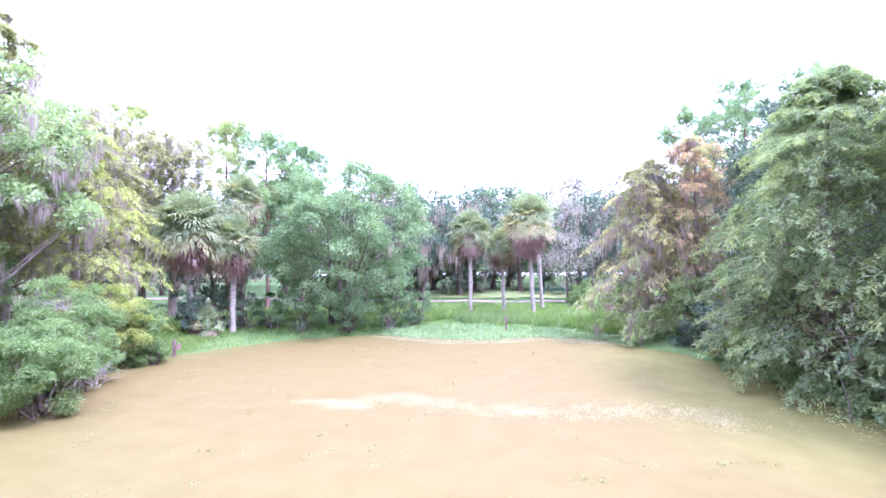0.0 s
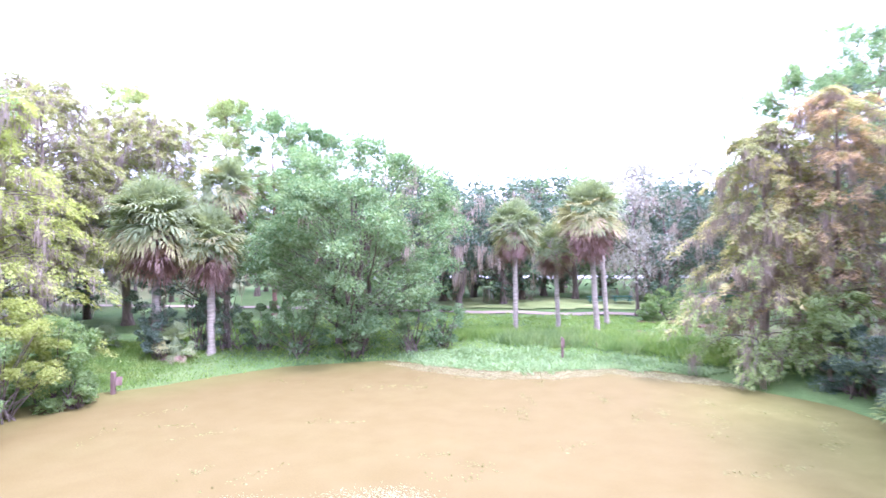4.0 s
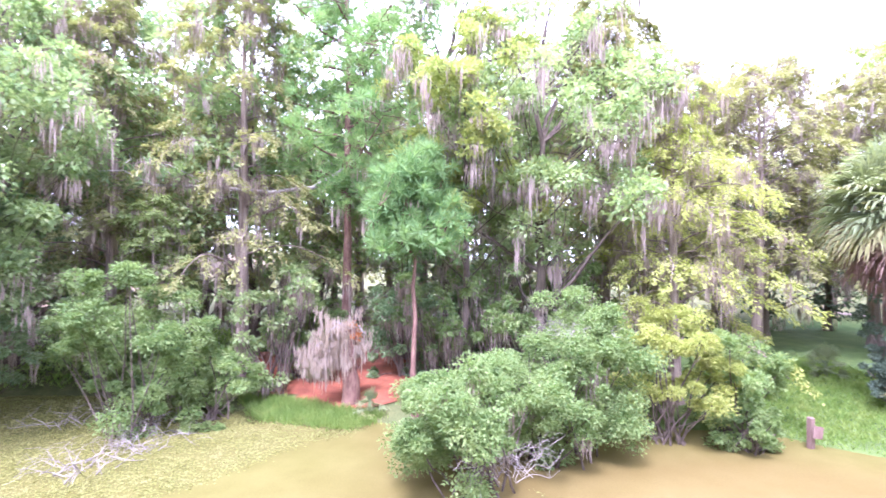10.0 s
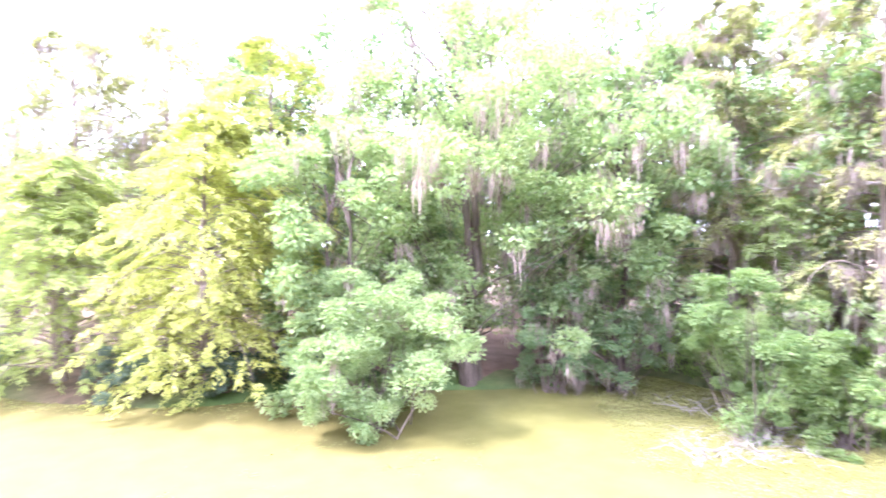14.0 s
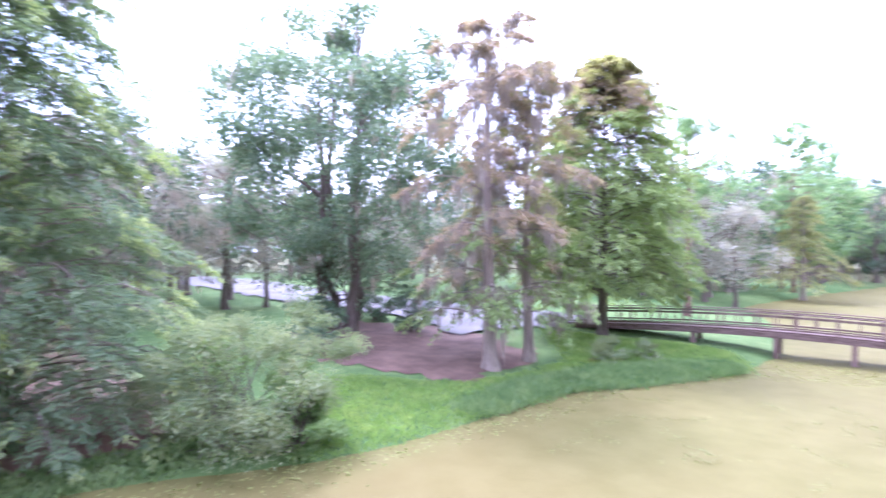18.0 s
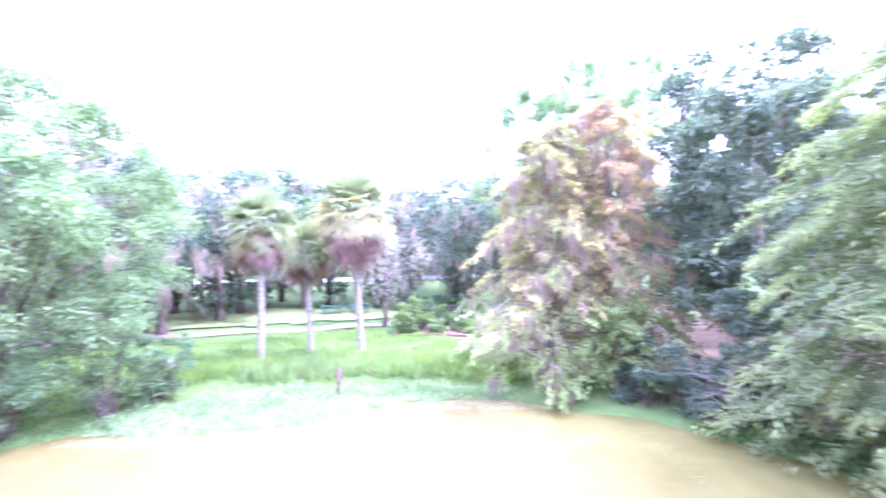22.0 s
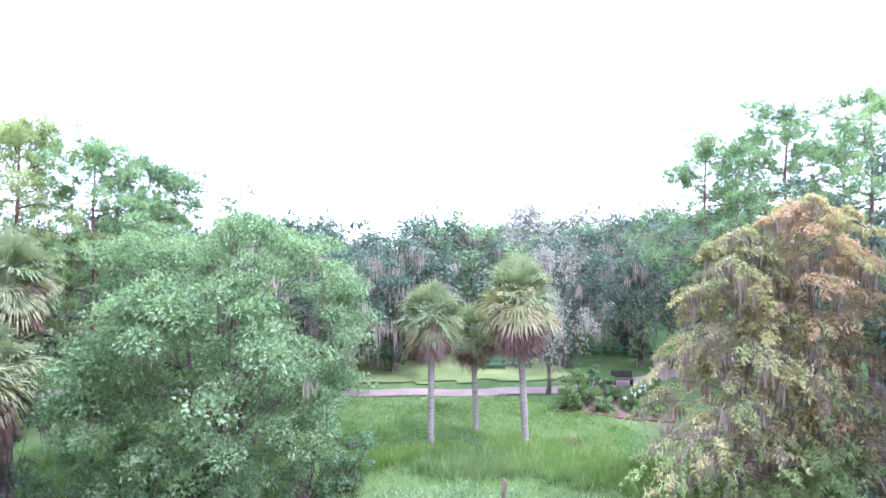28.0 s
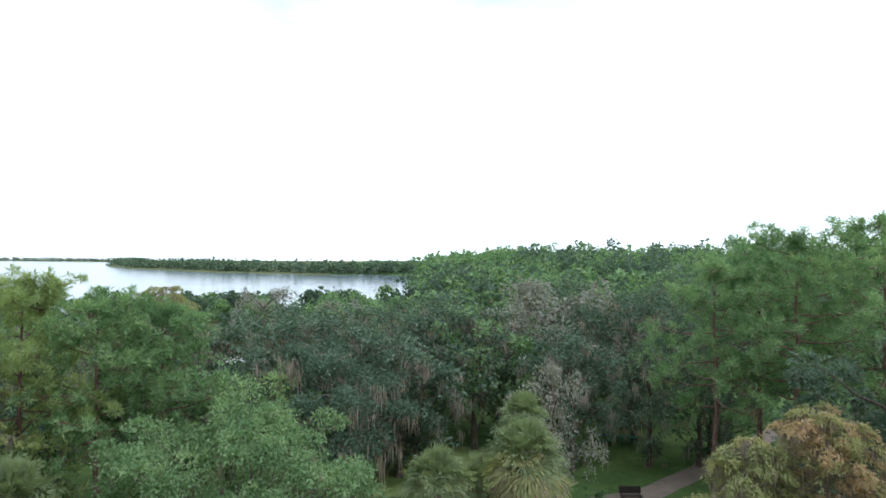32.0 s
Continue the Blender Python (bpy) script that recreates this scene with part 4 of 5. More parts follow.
def bench(x, y, rz):
    ob = root("bench", "dark brown bench with a solid back beside the path", "bench", x, y, ground_z(x, y), rz)
    part("backrest", box((1.6, 0.05, 0.5), (0, 0.22, 0.78), (-10, 0, 0)), DARK_PAINT, ob)
    for k in range(3):
        part("seat_slat", box((1.6, 0.12, 0.04), (0, -0.2 + 0.14 * k, 0.45)), DARK_PAINT, ob)
    for end in (-1, 1):
        part("leg", box((0.08, 0.45, 0.45), (end * 0.65, -0.05, 0.22)), DARK_PAINT, ob)
        part("back_post", box((0.08, 0.06, 0.65), (end * 0.65, 0.22, 0.72), (-10, 0, 0)), DARK_PAINT, ob)
    return ob


bench(19.2, 52.4, -8)

# ---- north bank: lawn, palms, the big oak ----
broadleaf("oak_tree", "big spreading water oak with grey-green leaves on the bank", "tree", -6.1, 38.6, 11.7, 6.3, 0.9, LEAF_OAK, 11, 460, 185, 0.14, 26,
          0.17, 6, clump_r=0.72)
broadleaf("oak_tree", "dark live oak with long beards of moss over the path", "tree", -2.9, 53.0, 11.0, 5.6, 3.6, LEAF_DARK, 12, 190, 100, 0.22, 200, 0.3, 2, beard=1.5)
palm("palm_tree", "slender cabbage palm with a grey trunk on the lawn", 3.25, 42.15, 6.95, 21, 1.38, 38, 34, 0.16, pale=0.35)
palm("palm_tree", "tall leaning cabbage palm with a brown dead skirt", 8.3, 42.1, 7.75, 22, 1.7, 42, 56, 0.17, (-0.5, 0), pale=0.55, skirt=1.5)
palm("palm_tree", "shorter cabbage palm with a dark head on the lawn", 6.15, 44.4, 5.7, 23, 1.2, 24, 40, 0.15, (-0.2, 0))
palm("palm_tree", "cabbage palm standing close behind its neighbour", 9.75, 46.6, 8.5, 24, 1.3, 32, 24, 0.16, (-0.6, 0))
palm("palm_tree", "bushy cabbage palm of a clump with dead fronds", -15.3, 33.9, 7.1, 25, 1.85, 66, 44, 0.2, group="palm clump")
palm("palm_tree", "bushy cabbage palm of a clump with dead fronds", -12.9, 34.9, 6.1, 26, 1.5, 50, 40, 0.2, group="palm clump", pale=0.35)
palm("palm_tree", "taller cabbage palm rising over the clump", -13.1, 36.9, 9.2, 27, 1.3, 44, 36, 0.19, group="palm clump")
palm("palm_tree", "young low cabbage palm with a dry skirt", -13.9, 33.3, 0.9, 28, 0.85, 12, 22, 0.2, group="palm clump")
pine("pine_tree", "tall yellowish pine with tufted crown behind the oak", -18.2, 46.5, 16.5, 4.6, 6.0, 31, 1900, 11, long=0.45, wide=0.095, mat=LEAF_PINE_YEL)
pine("pine_tree", "tall pine with tufted crown behind the oak", -15.0, 47.6, 15.8, 4.6, 6.0, 32, 1900, 11, long=0.45, wide=0.095)
pine("pine_tree", "thin pine behind the oak", -12.3, 49.5, 14.8, 3.6, 6.5, 33, 1500, 11, long=0.45, wide=0.095)

pine("pine_tree", "tall yellow-green pine at the edge of the woods", -29.5, 51, 19.4, 4.6, 7.5, 34, 1700, 11, long=0.45, wide=0.095, mat=LEAF_PINE_YEL)

# ---- west bank: mossy woods ----
cypress("cypress_tree", "tall yellow-green cypress hung with moss", -17.68, 26.93, 12.0, 3.6, 1.6, LEAF_CYP_YEL, 41, 84, 46, 0.2, 260, 0.22, 0.5, slim=0.34)
broadleaf("maple_tree", "tall pale-green maple hung with moss", "tree", -19.51, 22.46, 15.2, 4.2, 5.0, LEAF_MAPLE, 42, 110, 200, 0.18, 330, 0.25)
cypress("cypress_tree", "tall olive cypress hung with moss", -21.55, 26.09, 17.5, 3.6, 4.0, LEAF_CYP_OLIVE, 43, 92, 52, 0.24, 153, 0.28, 0.5, slim=0.34)
broadleaf("maple_tree", "yellowing maple among the moss-hung trees", "tree", -19.99, 19.44, 13.8, 3.0, 5.5, LEAF_YELLOW, 44, 70, 190, 0.17, 130, 0.18)
pine("pine_tree", "tall pine with a low drooping bough", -24.33, 15.17, 19.0, 5.0, 7.6, 45, 2600, 14, 0.24, 40, long=0.46, wide=0.075, mat=LEAF_PINE_YOUNG)
pine("pine_tree", "pine bough tree with a round tufted head", -18.01, 17.32, 8.5, 1.8, 5.7, 46, 700, 16, 0.12, 8, long=0.46, wide=0.075, mat=LEAF_PINE_YOUNG)
cypress("cypress_tree", "tall mossy cypress with olive sprays", -23.96, 10.78, 17.5, 4.0, 4.0, LEAF_CYP_OLIVE, 47, 84, 40, 0.24, 300, 0.28, 0.5, slim=0.34)
cypress("cypress_tree", "tall mossy cypress with olive sprays", -24.75, 5.25, 17.0, 3.6, 4.0, LEAF_CYP_OLIVE, 48, 80, 40, 0.25, 260, 0.28, 0.5, slim=0.34)
cypress("cypress_tree", "slim young cypress by the bank", -22.54, 7.63, 8.0, 1.8, 1.0, LEAF_CYP_GREEN, 49, 57, 28, 0.19, 20, 0.12, 0.6, slim=0.34)
broadleaf("maple_tree", "broad pale-green maple draped with moss", "tree", -16.36, -2.14, 17.6, 6.0, 1.6, LEAF_MAPLE, 50, 230, 189, 0.19, 420, 0.3, 2)
broadleaf("maple_tree", "pale-green maple draped with moss", "tree", -20.93, 2.29, 16.8, 4.6, 1.4, LEAF_MAPLE, 51, 160, 162, 0.20, 198, 0.22)
shrub("rounded green wax myrtle overhanging the water", -10.03, -0.09, 5.2, 2.7, LEAF_BAY, 52, 100, 300, 0.13, 22)
broadleaf("bay_tree", "grey-green bay tree at the water's edge", "tree", -11.17, -4.34, 12.0, 4.0, 0.3, LEAF_BAY, 53, 150, 189, 0.19, 10, 0.16, 3)
shrub("rounded shrub hanging over the weedy water", -18.67, 8.38, 4.9, 2.1, LEAF_SHRUB, 54, 60, 375, 0.13, 6)
shrub("low dense shrub on the bank", -19.75, 10.54, 2.6, 1.5, LEAF_SHRUB, 55, 36, 195, 0.16, 2)
shrub("dark green shrub with drooping boughs", -20.34, 2.51, 5.6, 1.8, LEAF_OAK, 56, 44, 195, 0.15, 40)
shrub("grey-green shrub with drooping boughs", -18.27, 0.59, 5.2, 1.7, LEAF_OAK, 57, 44, 182, 0.15, 40)
shrub("light green shrub leaning out over the pond", -12.74, 18.12, 3.3, 2.0, LEAF_SHRUB, 58, 64, 419, 0.11, 12)
shrub("green shrub with bare grey twigs leaning over the pond", -14.77, 21.54, 4.2, 2.4, LEAF_SHRUB, 59, 72, 397, 0.11, 8)
shrub("light green shrub spreading over the bank", -14.22, 20.26, 3.2, 1.9, LEAF_SHRUB, 63, 50, 230, 0.11, 10)
shrub("low green shrub trailing in the water", -13.7, 26.6, 1.4, 0.9, LEAF_SHRUB, 64, 24, 150, 0.11, 0)
shrub("yellow-green shrub on the bank", -14.99, 24.74, 4.0, 1.9, LEAF_YELLOW, 60, 46, 353, 0.11, 0)
shrub("green shrub beside the lawn's edge", -14.57, 26.75, 3.4, 1.5, LEAF_SHRUB, 61, 40, 195, 0.14, 0)
for k, (x, y, h, s) in enumerate([(-23.46, 13.30, 4.5, 1.5), (-23.12, 17.62, 4.2, 1.5), (-19.84, 20.75, 4.5, 1.6), (-23.04, 20.62, 4, 1.5), (-19.88, 24.25, 4.2, 1.6),
                                  (-22.35, -2.47, 4, 1.5)]):
    shrub("understorey bush in the shade of the woods", x, y, h, s, LEAF_OAK if k % 2 else LEAF_SHRUB, 70 + k, 40, 120, 0.18, 60, group="understorey bushes")

for k, (x, y, h, s) in enumerate([(-21.5, 22.5, 5.5, 1.9), (-21.2, 18.9, 5.0, 1.7), (-22.2, 12.3, 5.5, 1.8), (-22.0, 25.5, 5.0, 1.8), (-26.5, 13.0, 6.5, 2.2), (-26.0, 18.0, 6.5, 2.2),
                                  (-26.0, 22.5, 7.0, 2.4)]):
    shrub("leafy understorey bush hung with moss", x, y, h, s, (LEAF_MAPLE, LEAF_SHRUB, LEAF_MAPLE)[k % 3], 130 + k, 34, 90, 0.2, 120, group="understorey bushes")

broadleaf("maple_tree", "green maple in the wood's edge hung with moss", "tree", -22.5, -4.5, 21.5, 5.2, 1.5, LEAF_MAPLE, 140, 120, 110, 0.26, 160, 0.25)
broadleaf("oak_tree", "green oak in the wood's edge hung with moss", "tree", -17.5, -8.0, 20.5, 5.0, 1.5, LEAF_OAK, 141, 120, 110, 0.26, 120, 0.25)
broadleaf("oak_tree", "green oak behind the mossy trees", "tree", -28.0, 0.0, 23.5, 5.8, 2.0, LEAF_OAK, 142, 130, 100, 0.28, 160, 0.28)
broadleaf("maple_tree", "pale maple behind the mossy trees", "tree", -28.5, 10.5, 22.5, 5.2, 3.0, LEAF_MAPLE, 143, 110, 100, 0.28, 200, 0.28)
broadleaf("oak_tree", "green oak behind the tall pine", "tree", -28.5, 20.5, 19.5, 5.0, 2.5, LEAF_OAK, 144, 110, 100, 0.28, 200, 0.28)

# ---- south: yellow cypresses by the bridge ----
cypress("cypress_tree", "yellow-green cypress with boughs down to the water", -6.80, -8.60, 11.8, 4.8, 0.5, LEAF_CYP_YEL, 81, 160, 44, 0.24, 0, 0.2, 0.62, slim=0.34)
cypress("cypress_tree", "yellow-green cypress beside the bridge", -2.30, -13.60, 9.8, 4.4, 0.4, LEAF_CYP_LIME, 82, 150, 42, 0.24, 0, 0.2, 0.6, slim=0.34)
cypress("cypress_tree", "olive cypress with boughs down to the bank", -9.8, -9.4, 15.6, 4.6, 0.5, LEAF_CYP_YEL, 83, 140, 40, 0.24, 0, 0.24, 0.5, slim=0.34, mixed=LEAF_CYP_TAWNY)
cypress("cypress_tree", "tall cypress hung with moss behind the bridge's end", -3.0, -18.0, 16.6, 4.4, 4.0, LEAF_CYP_OLIVE, 84, 110, 32, 0.25, 272, 0.26, 0.35, slim=0.34)
cypress("cypress_tree", "tall cypress hung with moss behind the bridge's end", -7.6, -17.2, 17.6, 4.6, 4.0, LEAF_CYP_OLIVE, 85, 110, 32, 0.25, 204, 0.26, 0.35, slim=0.34)
broadleaf("oak_tree", "tall oak behind the cypresses", "tree", -12.50, -13.60, 17.0, 4.4, 4, LEAF_OAK, 86, 126, 121, 0.26, 20, 0.28)
palm("palm_tree", "low bushy palm beyond the bridge", 2.60, -32.60, 4.0, 87, 1.5, 36, 22, 0.22)
shrub("dark shrub at the foot of the cypress", -4.20, -9.20, 1.8, 1.4, LEAF_DARK, 88, 30, 169, 0.16)
shrub("dark shrub at the foot of the cypress", -7.60, -7.50, 1.6, 1.3, LEAF_DARK, 89, 30, 169, 0.16)
shrub("dark shrub at the bridge's end", 0.60, -16.10, 2.0, 1.4, LEAF_DARK, 90, 30, 169, 0.16)
shrub("dark shrub at the foot of the cypress", -10.50, -7.20, 1.6, 1.2, LEAF_DARK, 91, 30, 169, 0.16)

# ---- east: cypresses, thicket, oak ----
cypress("cypress_tree", "dark green cypress with boughs down to the water", 17.0, 21.3, 12.7, 4.7, 0.2, LEAF_CYP_SOFT, 101, 230, 40, 0.23, 16, 0.26, 0.5, slim=0.3, low=1.12, stations=13, lit_tip=LEAF_CYP_LIT)
cypress("cypress_tree", "dark green cypress on the east bank", 19.4, 15.7, 14.8, 4.7, 0.3, LEAF_CYPRESS, 102, 240, 40, 0.24, 8, 0.28, 0.5, slim=0.3, low=1.12, stations=13, lit_tip=LEAF_CYP_LIT)
cypress("cypress_tree", "dark green cypress behind its neighbours", 23.0, 19.4, 13.5, 4.6, 0.4, LEAF_CYPRESS, 119, 110, 32, 0.32, 0, 0.26, 0.5, slim=0.34)
cypress("cypress_tree", "rust-tinged cypress with boughs down to the water", 14.35, 34.40, 11.2, 3.7, 0.2, LEAF_CYP_TAWNY, 103, 110, 38, 0.22, 520, 0.22, 0.55, tip_mat=LEAF_CYP_GREEN, split=0.31, slim=0.34, mixed=LEAF_CYP_OLIVE)
cypress("cypress_tree", "rust-tinged cypress hung with moss", 17.25, 33.60, 12.4, 4.0, 0.4, LEAF_CYP_AMBER, 104, 110, 38, 0.22, 480, 0.24, 0.55, tip_mat=LEAF_CYP_GREEN, split=0.31, slim=0.34, mixed=LEAF_CYP_TAWNY)
cypress("cypress_tree", "tall rust-tinged cypress with a bare trunk", 18.3, -1.9, 16.4, 3.5, 2.0, LEAF_CYP_RUST, 105, 62, 42, 0.28, 520, 0.3, 0.3, tip_mat=LEAF_CYP_GREEN, split=0.2, slim=0.34)
cypress("cypress_tree", "slim rust-tinged cypress beside the taller one", 18.4, -4.6, 15.0, 2.8, 1.8, LEAF_CYP_RUST, 106, 58, 40, 0.28, 400, 0.24, 0.3, tip_mat=LEAF_CYP_GREEN, split=0.25, slim=0.34, mixed=LEAF_CYP_TAWNY)
cypress("cypress_tree", "dense green cypress with a rusty top at the bridge's end", 20.6, -13.6, 17.6, 5.8, 2.3, LEAF_CYP_RUST, 107, 280, 30, 0.36, 60, 0.3, 0.42, stations=11, tip_mat=LEAF_CYP_GREEN, split=0.74, bark=BARK, slim=0.34, mixed=LEAF_CYP_TAWNY)
broadleaf("oak_tree", "big live oak with dark blue-green leaves on the mulch", "tree", 32.4, -1.2, 20.4, 8.6, 2.6, LEAF_LIVE_OAK, 108, 420, 120, 0.25, 120, 0.36, 4, clump_r=1.2)
broadleaf("oak_tree", "dark oak behind the rust-tinged cypress", "tree", 24.75, 36.00, 14.5, 5, 2.0, LEAF_DARK, 109, 200, 120, 0.24, 20, 0.3)
broadleaf("oak_tree", "dark oak between the cypresses", "tree", 21.95, 28.40, 13.2, 4.4, 1.0, LEAF_DARK, 110, 200, 120, 0.24, 10, 0.3)
pine("pine_tree", "tall open-crowned pine behind the cypress", 27.25, 46.00, 19.6, 5.0, 8.5, 111, 1700, 11, 0.24, long=0.45, wide=0.095)
pine("pine_tree", "tall open-crowned pine behind the cypress", 23.25, 48.50, 17.6, 4.4, 7.5, 112, 1500, 11, 0.22, long=0.45, wide=0.095)
pine("pine_tree", "tall open-crowned pine behind the cypress", 32.75, 45.00, 20.5, 5.2, 8.5, 113, 1700, 11, 0.24, long=0.45, wide=0.095)
pine("pine_tree", "tall dense-crowned pine behind the cypress", 29.5, 52.0, 19.0, 4.8, 7.5, 145, 1300, 13, 0.24, long=0.46, wide=0.1)
pine("pine_tree", "tall dense-crowned pine behind the cypress", 36.5, 50.5, 20.0, 5.0, 8.0, 146, 1300, 13, 0.24, long=0.46, wide=0.1)
pine("pine_tree", "reddish-trunked pine beyond the bridge", 23.00, -28.80, 16.5, 4.0, 9.0, 114, 1035, 11, 0.26, 30, long=0.45, wide=0.095)
shrub("tangled grey-green bush with reddish leaves on the bank", 16.05, 10.00, 3.7, 2.9, LEAF_BRUSH, 115, 80, 230, 0.12)
for x, y, h, r in ((29.6, 1.6, 2.6, 1.6), (28.6, -4.4, 2.8, 1.5), (34.2, -5.2, 2.6, 1.7), (25.4, 3.4, 1.5, 1.1)):
    shrub("dark shrub at the foot of the live oak", x, y, h, r, LEAF_LIVE_OAK, int(x * 10), 26, 110, 0.17, group="oak foot shrubs")
shrub("bright yellow-green shoots through the tangled bush", 15.3, 8.9, 2.6, 0.8, LEAF_SHRUB, 123, 14, 90, 0.12)
shrub("bright yellow-green shoots through the tangled bush", 15.5, 11.0, 3.4, 0.9, LEAF_SHRUB, 124, 14, 80, 0.12)
cypress("cypress_tree", "low bright-green cypress at the water's edge", 15.7, 31.5, 3.6, 2.3, 0.3, LEAF_CYP_GREEN, 125, 40, 36, 0.2, 0, 0.1, 0.5, slim=0.34, stations=9)
shrub("green bush hanging down to the water", 14.65, 9.00, 1.9, 1.1, LEAF_SHRUB, 116, 34, 169, 0.14)
for x, y, h, r in ((15.7, 29.8, 2.2, 1.5), (16.0, 27.9, 2.0, 1.3), (16.4, 25.4, 2.2, 1.3)):
    shrub("dark low thicket on the shaded bank", x, y, h, r, LEAF_DARK, int(y * 10), 30, 130, 0.15, group="bank thicket")
shrub("dark vine thicket between the cypresses", 17.05, 26.40, 4.6, 1.9, LEAF_DARK, 117, 40, 169, 0.17, 0)
cypress("cypress_tree", "cone-shaped olive cypress on the far lawn", 25.10, -60.60, 13.6, 4.2, 2.0, LEAF_CYP_OLIVE, 118, 79, 26, 0.36, 20, 0.3, 0.8, slim=0.34)

# ---- woods around: a few grown trees, repeated with other sizes and turns ----
FAR = 5000
protos = {
    "oak": broadleaf("oak_tree", "spreading moss-hung oak in the woods", "tree", 0, FAR, 14, 5.4, 1.7, LEAF_DARK, 201, 100, 32, 0.38, 70, 0.3, z=0, limbs=0, group="woods", beard=1.5),
    "green": broadleaf("oak_tree", "green oak in the woods", "tree", 0, FAR, 14, 4.6, 2.4, LEAF_OAK, 202, 84, 30, 0.4, 8, 0.28, z=0, limbs=0, group="woods"),
    "grey": broadleaf("oak_tree", "grey-green oak draped in moss", "tree", 0, FAR, 14, 6.2, 3, LEAF_GREY, 203, 100, 30, 0.4, 70, 0.34, z=0, limbs=0, group="woods"),
    "cypress": cypress("cypress_tree", "moss-hung cypress in the woods", 0, FAR, 16, 3.6, 3.0, LEAF_CYP_OLIVE, 204, 44, 18, 0.4, 110, 0.26, 0.45, z=0, single=0, stations=6, group="woods", slim=0.45),
    "mossy": cypress("cypress_tree", "flat-topped cypress heavy with moss", 0, FAR, 15.5, 4.8, 4.0, LEAF_CYP_OLIVE, 208, 96, 30, 0.27, 330, 0.3, 0.28, z=0, single=0, stations=8, group="woods", slim=0.42),
    "cypress2": cypress("cypress_tree", "green cypress in the woods", 0, FAR, 15, 3.4, 1.5, LEAF_CYPRESS, 205, 40, 16, 0.46, 12, 0.26, 0.6, z=0, single=0, stations=6, group="woods", slim=0.45),
    "pine": pine("pine_tree", "tall pine in the woods", 0, FAR, 18, 3.9, 8, 206, 420, 5, 0.22, 6, z=0, single=0, wide=0.26, group="woods", long=0.55),
    "maple": broadleaf("maple_tree", "pale-green maple in the woods", "tree", 0, FAR, 14, 4.4, 2.6, LEAF_MAPLE, 207, 84, 30, 0.38, 40, 0.25, z=0, limbs=0, group="woods"),
}
plant_rng = np.random.default_rng(77)
planted = []


def plant(kind, x, y, s=1.0, tall=1.0):
    m = pose(x, y, ground_z(x, y) - 0.08, 0, 0, plant_rng.uniform(0, 360)) @ Matrix.Diagonal((s, s, s * tall, 1))
    planted.append((x, y))
    return copy_thing(protos[kind], m)


def wood(x0, x1, y0, y1, n, kinds, gap, lo=0.8, hi=1.15, keep=lambda x, y: True):
    """n trees strewn over a stretch of the plan, no nearer to each other than gap."""
    for _ in range(n * 30):
        if n <= 0:
            return
        x, y = plant_rng.uniform(x0, x1), plant_rng.uniform(y0, y1)
        if not keep(x, y) or shore_distance(x, y, POND_SHORE) < 3 or shore_distance(x, y, LAKE_SHORE) < 4:
            continue
        if planted and min(math.hypot(x - a, y - b) for a, b in planted) < gap:
            continue
        plant(kinds[plant_rng.integers(len(kinds))], x, y, plant_rng.uniform(lo, hi), plant_rng.uniform(0.92, 1.1))
        n -= 1


# named trees of the background
plant("mossy", -24, 43.5, 0.98)
plant("mossy", -20.5, 41.5, 0.92)
plant("mossy", -27.5, 39.5, 1.05)
plant("mossy", -23.5, 35.5, 0.92)
plant("mossy", -31, 35, 1.1)
plant("maple", -6.6, 50.5, 0.76)
plant("mossy", -19.5, 72, 0.95)
for x, y, s in ((44, 9, 0.85), (50, 13, 1.0), (57, -1, 1.0), (61, 8, 1.1), (66, 1, 1.1), (70, 14, 1.2), (48, 1.8, 0.86), (52, 5.5, 0.95), (47.5, -1.5, 0.7), (25, -42, 0.7), (29, -44, 0.8)):
    plant("grey", x, y, s)
for x, y, s in ((17, -149, 1.6), (22, -150, 1.7), (12, -150, 1.6), (27, -147, 1.6)):
    plant("green", x, y, s)
plant("oak", 2.6, 59.0, 0.98, 0.82)
plant("grey", 12.8, 50.9, 0.46, 1.5)
plant("oak", 17.3, 58.8, 0.72, 1.1)
plant("oak", 4.5, 63.5, 1.1, 0.82)
plant("oak", -3.5, 62.0, 1.1, 0.82)
plant("green", 10.0, 64.5, 1.1, 0.85)
plant("oak", 13.2, 67.5, 1.0, 0.9)
plant("oak", 7.2, 69.0, 1.1, 0.85)
plant("oak", -0.6, 66.5, 1.1, 0.85)
plant("oak", -8.0, 60.5, 1.05, 0.85)
plant("oak", -13.5, 57.5, 1.0, 0.85)
plant("green", -9.5, 54.5, 0.9, 0.85)
plant("oak", 28.5, 70.0, 1.05, 0.95)
plant("oak", 28.3, 57.6, 0.8, 1.0)
plant("oak", 24.2, 58.6, 0.75, 1.0)
plant("oak", 17.0, 63.5, 0.85, 0.95)
plant("oak", 26.3, 65.0, 0.98)
plant("oak", 31.0, 60.0, 0.95)
plant("grey", 20.3, 71.0, 1.18, 0.87)
for x, y, s in ((-10, 66, 0.9), (-3, 70, 0.8), (4, 67, 0.9), (9.5, 73, 1.0), (2, 77, 0.84), (23, 78, 1.0), (32, 74, 1.0), (-18, 62, 1.0), (-26, 68, 1.0), (39, 68, 1.0), (11, 82, 1.05),
                (-7, 77, 0.8), (29, 84, 1.05)):
    plant("oak" if (x + y) % 3 else "green", x, y, s)
